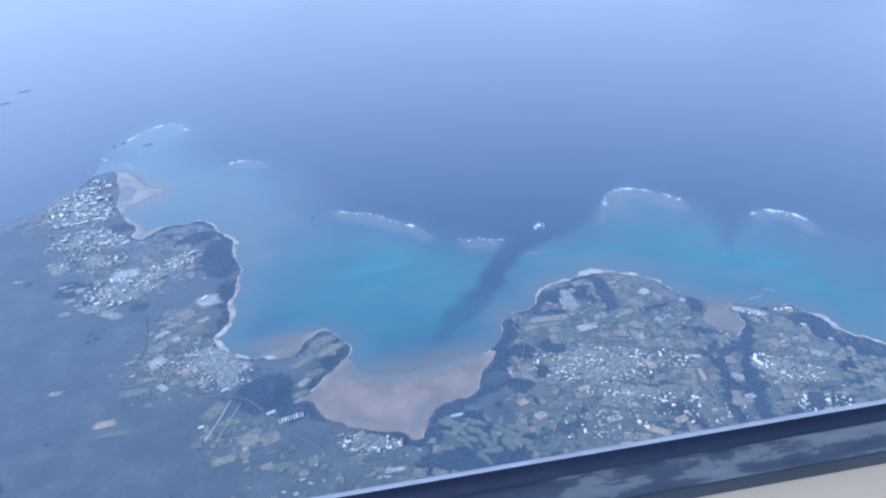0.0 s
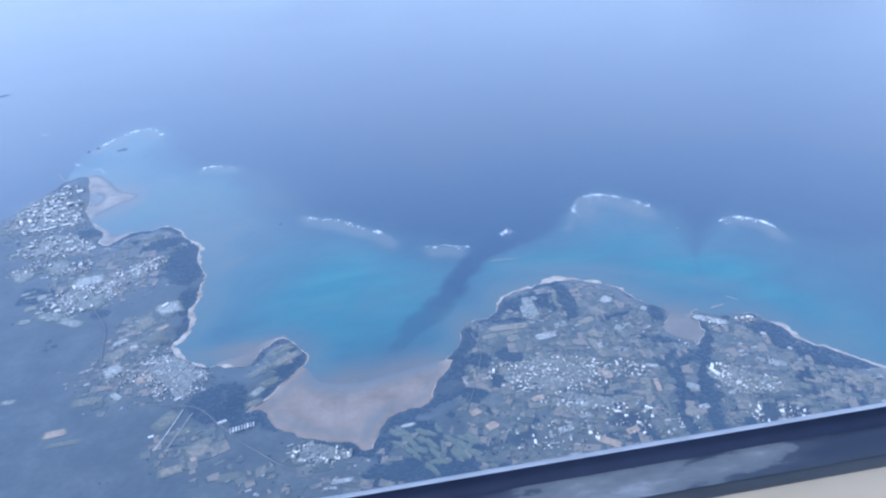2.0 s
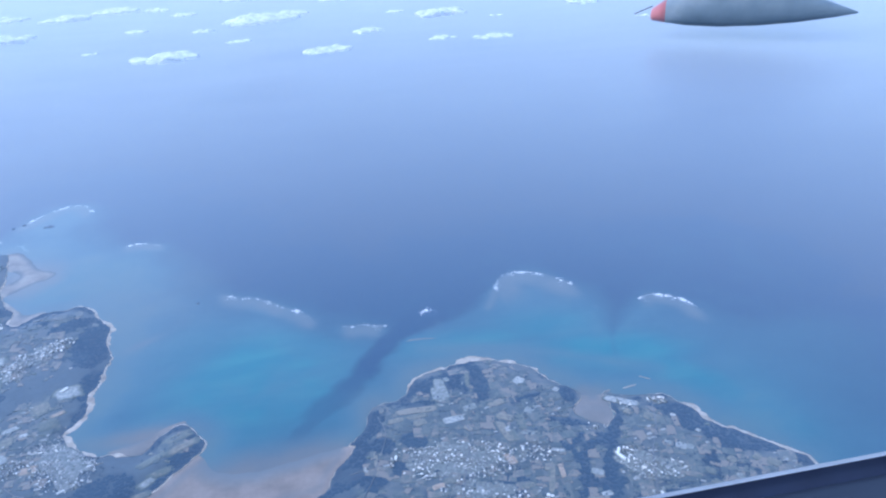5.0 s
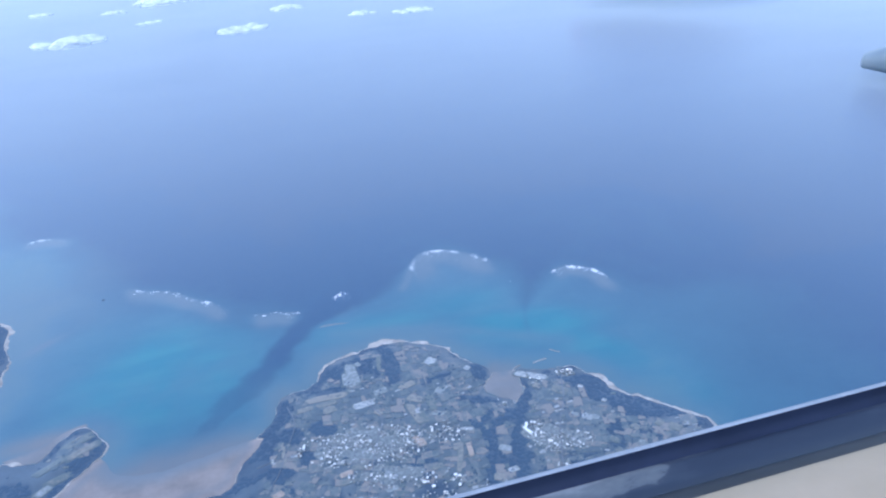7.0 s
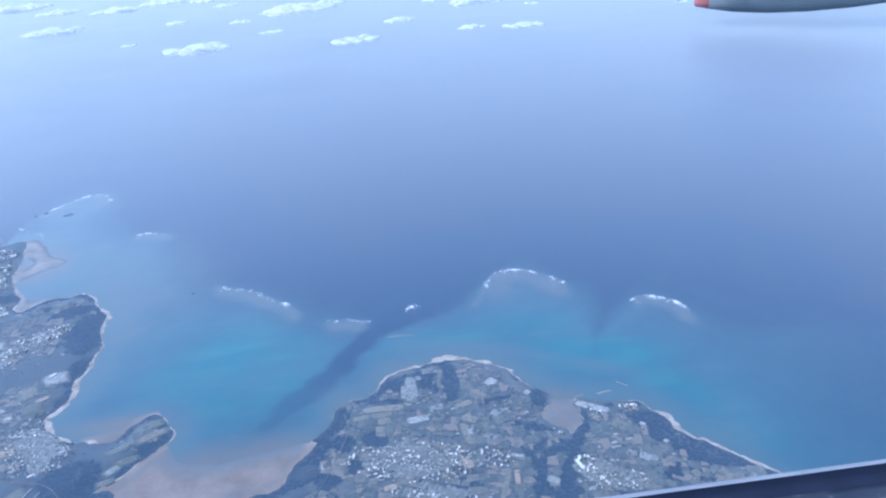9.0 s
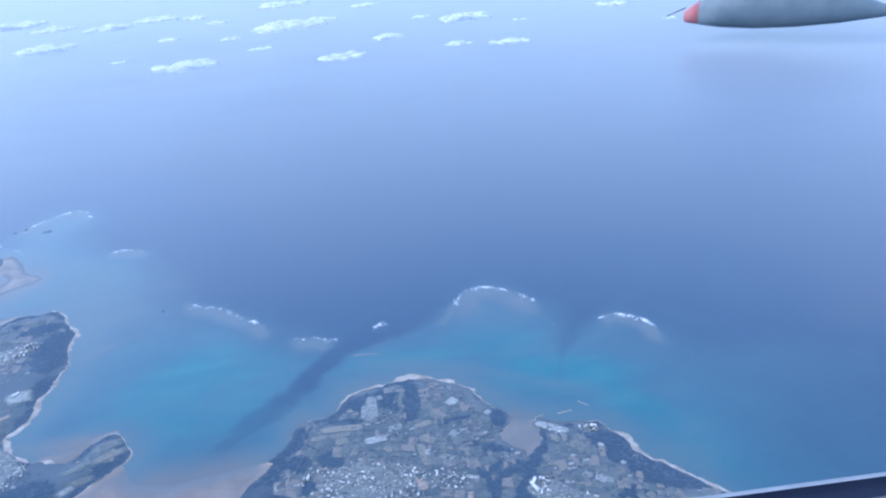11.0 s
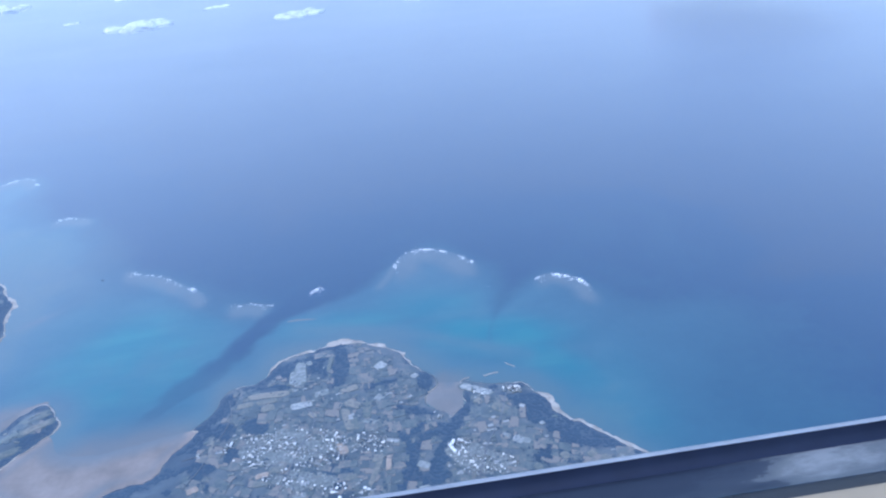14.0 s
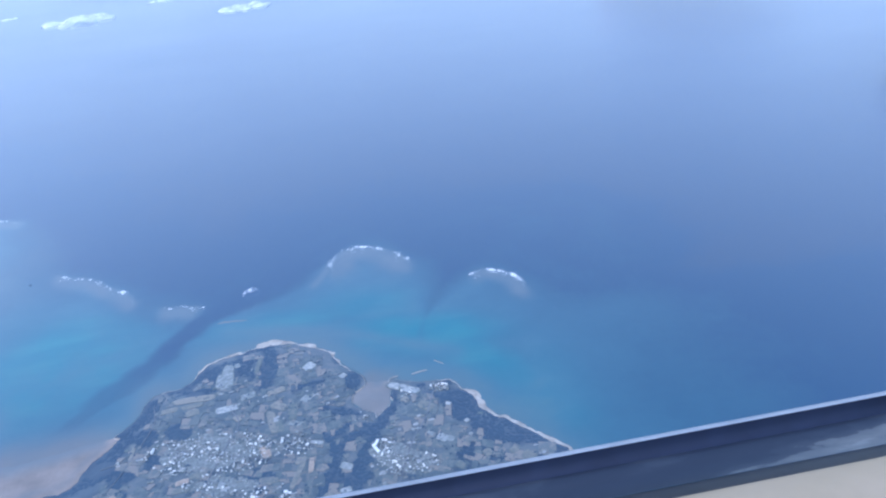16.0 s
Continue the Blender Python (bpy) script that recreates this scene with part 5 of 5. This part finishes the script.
for k in range(9):
    hall(-80 + 2.1 * k, 406 + 0.55 * k, 4.6, 1.1, 0.8, 96, "long white greenhouse in a row")
hall(-87, 417, 7, 2, 0.9, 20, "small white farm shed beside a field")
hall(-155, 583, 7, 3.5, 1, 50, "large white roofed shed on bare ground")
hall(-139, 413, 4, 2, 0.8, 10, "small white shed beside a strip")


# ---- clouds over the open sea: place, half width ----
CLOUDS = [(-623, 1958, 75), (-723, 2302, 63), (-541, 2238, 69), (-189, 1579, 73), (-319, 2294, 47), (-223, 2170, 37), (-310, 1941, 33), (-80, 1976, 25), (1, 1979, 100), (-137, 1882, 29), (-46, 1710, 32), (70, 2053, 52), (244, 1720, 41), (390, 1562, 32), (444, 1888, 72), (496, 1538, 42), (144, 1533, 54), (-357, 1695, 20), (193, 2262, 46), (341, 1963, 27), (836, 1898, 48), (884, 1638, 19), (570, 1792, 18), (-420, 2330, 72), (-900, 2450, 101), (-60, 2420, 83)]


def cloud(x, y, half, seed):
    """A heap of round tops over a flat base."""
    rng = np.random.default_rng(seed)
    n, m = 56, 28
    u, v = np.meshgrid(np.linspace(-1.1, 1.1, n), np.linspace(-1, 1, m))
    top = np.full(u.shape, -0.02)
    for k in range(int(8 + half * 0.12)):
        at = rng.uniform(-0.85, 0.85)
        r = (0.16 + 0.26 * (1 - at * at)) * rng.uniform(0.7, 1.15)
        d = ((u - at) ** 2 + ((v - rng.normal(0, 0.35)) * 0.6) ** 2) / (r * r)
        top = np.maximum(top, 0.62 * r * np.sqrt(np.clip(1 - d, 0, 1)) - 0.02)
    ragged = fbm(u * 100 + seed * 31, v * 60 + seed * 17, 26, seed, 4)
    top = 0.62 * top * (0.55 + 0.9 * ragged) - 0.06 * np.clip(0.45 - ragged, 0, 1)
    inside_it = top > 0.004
    bottom = np.where(inside_it, -0.012, 0.0)
    top = np.where(inside_it, top, 0.0)
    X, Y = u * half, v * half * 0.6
    verts = np.concatenate([np.stack([X, Y, top * half], -1).reshape(-1, 3), np.stack([X, Y, bottom * half], -1).reshape(-1, 3)])
    i = np.arange(n * m).reshape(m, n)
    quads = np.stack([i[:-1, :-1], i[:-1, 1:], i[1:, 1:], i[1:, :-1]], -1).reshape(-1, 4)
    some = inside_it.ravel()[quads].any(1)
    faces = np.concatenate([quads[some], quads[some][:, ::-1] + n * m])
    used = np.unique(faces)
    place = np.full(len(verts), -1)
    place[used] = np.arange(len(used))
    me = mesh_of("cloud", verts[used], place[faces], CLOUD, True)
    # Towards its rim the cloud thins out.
    body = np.tile(step(0.0, 0.07, top).ravel(), 2)[used]
    me.attributes.new("body", "FLOAT", "POINT").data.foreach_set("value", body.astype(np.float32))
    ob = tagged(new("cloud", me), "small bright white fair-weather cloud over the sea", "cloud", "fair-weather clouds")
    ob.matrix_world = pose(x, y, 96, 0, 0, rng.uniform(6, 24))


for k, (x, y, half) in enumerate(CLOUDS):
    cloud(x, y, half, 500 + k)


# ---- the cabin window's lower edge, stretched straight along the camera's path to stay in view ----
def window_edge():
    root = tagged(new("window_edge"), "lower edge of a cabin window with dark seal and beige lining", "window", kind="structure")

    def strip(name, profile, mat, label):
        verts, faces = [], []
        places = np.arange(-14, SPEED * 16 + 16, 2.0)
        n = len(profile)
        for k, x in enumerate(places):
            for far, down in profile:
                verts.append((x, far * math.cos(radians(down)), HEIGHT - far * math.sin(radians(down))))
            if k:
                for j in range(n - 1):
                    a = n * (k - 1) + j
                    faces.append((a, a + n, a + n + 1, a + 1))
        part(name, mesh_of(name, verts, faces, mat, True), root, label)

    strip("lip", [(0.42, 49.6), (0.416, 49.5), (0.412, 49.56), (0.409, 49.7), (0.408, 49.82)], LIP, "bright painted lip")
    strip("groove", [(0.409, 49.82), (0.411, 50.3), (0.412, 50.8), (0.41, 51.2)], GROOVE, "clean dark groove behind the lip")
    strip("seal", [(0.411, 51.1), (0.406, 51.5), (0.404, 52.0), (0.401, 52.6), (0.396, 53.1), (0.392, 53.4)], SEAL, "dark rubber seal with frost")
    strip("trim", [(0.396, 53.4), (0.389, 53.5), (0.385, 53.9), (0.38, 54.3), (0.377, 54.4)], TRIM, "slate grey inner trim")
    strip("lining", [(0.379, 54.3), (0.37, 54.5), (0.355, 55.8), (0.33, 60), (0.31, 68), (0.3, 80)], LINING, "beige plastic lining")


window_edge()


# ---- fairings of the wing, oversized and set far over the sea to fit the camera's view ----
# Haze is in these paints: blue mixed into the grey, sheen over both.
GREY = material("grey paint with haze blue", [(0.1, 0.145, 0.18), (0.145, 0.195, 0.23), (0.22, 0.265, 0.3)], 110, 0.1, rough=0.4, spec=0.5, sheen=0.15)
RED = material("red painted cap", [(0.5, 0.13, 0.13), (0.56, 0.17, 0.16)], 30, 0.05, rough=0.4, sheen=0.3)
WICK = material("thin dark wick", [(0.1, 0.1, 0.11), (0.12, 0.12, 0.13)], 5, 0.05, sheen=0.0)


def loft(name, sections, mat, sides=20):
    """A closed body through sections of (along, half width, bottom, top)."""
    verts, faces = [], []
    for k, (at, half, low, high) in enumerate(sections):
        for j in range(sides):
            a = 6.2832 * j / sides
            c, d = math.cos(a), math.sin(a)
            verts.append((at, half * math.copysign(abs(c) ** 0.8, c), (low + high) / 2 + (high - low) / 2 * math.copysign(abs(d) ** 0.8, d)))
        if k:
            o = sides * (k - 1)
            faces += [(o + j, o + (j + 1) % sides, o + sides + (j + 1) % sides, o + sides + j) for j in range(sides)]
    faces += [tuple(range(sides))[::-1], tuple(range(len(verts) - sides, len(verts)))]
    return mesh_of(name, verts, faces, mat, True)


def fairing(m, sections, cap, wick, label):
    root = tagged(new("wing_fairing"), label, "aircraft part", "fairings of the wing")
    root.matrix_world = m
    part("body", loft("fairing_body", sections[cap:] if cap else sections, GREY), root, "grey painted body")
    if cap:
        part("cap", loft("fairing_cap", sections[: cap + 1], RED), root, "red painted cap")
    if wick:
        part("wick", loft("fairing_wick", [(wick[0], 1.2, wick[1], wick[1] + 2.5), (sections[0][0] + 2, 1.6, wick[2], wick[2] + 3.2)], WICK, 8), root, "thin dark wick")


def out_there(az, far, x0):
    a = radians(az)
    return (x0 + far * math.sin(a), far * math.cos(a))


fx, fy = out_there(32.0, 2000, 165)
fairing(pose(fx, fy, 66, 0, 0, -32), [(-262, 16, -15, 6), (-258, 23, -19, 12), (-224, 34, -24, 36), (-170, 44, -30, 66), (-90, 50, -32, 92), (0, 46, -27, 84), (90, 34, -17, 58), (170, 16, -4, 28), (220, 2, 6, 10)], 2, (-305, -6, 14), "grey wing fairing with a red cap and a thin wick")
fx, fy = out_there(51.95, 1450, 130)
fairing(pose(fx, fy, 34, 0, 0, -52), [(-158, 10, -11, 8), (-154, 17, -14, 12), (-120, 31, -17, 29), (-48, 41, -19, 48), (72, 48, -17, 60), (190, 36, -5, 48), (264, 7, 12, 24)], 0, None, "plain grey wing fairing with a blunt nose")
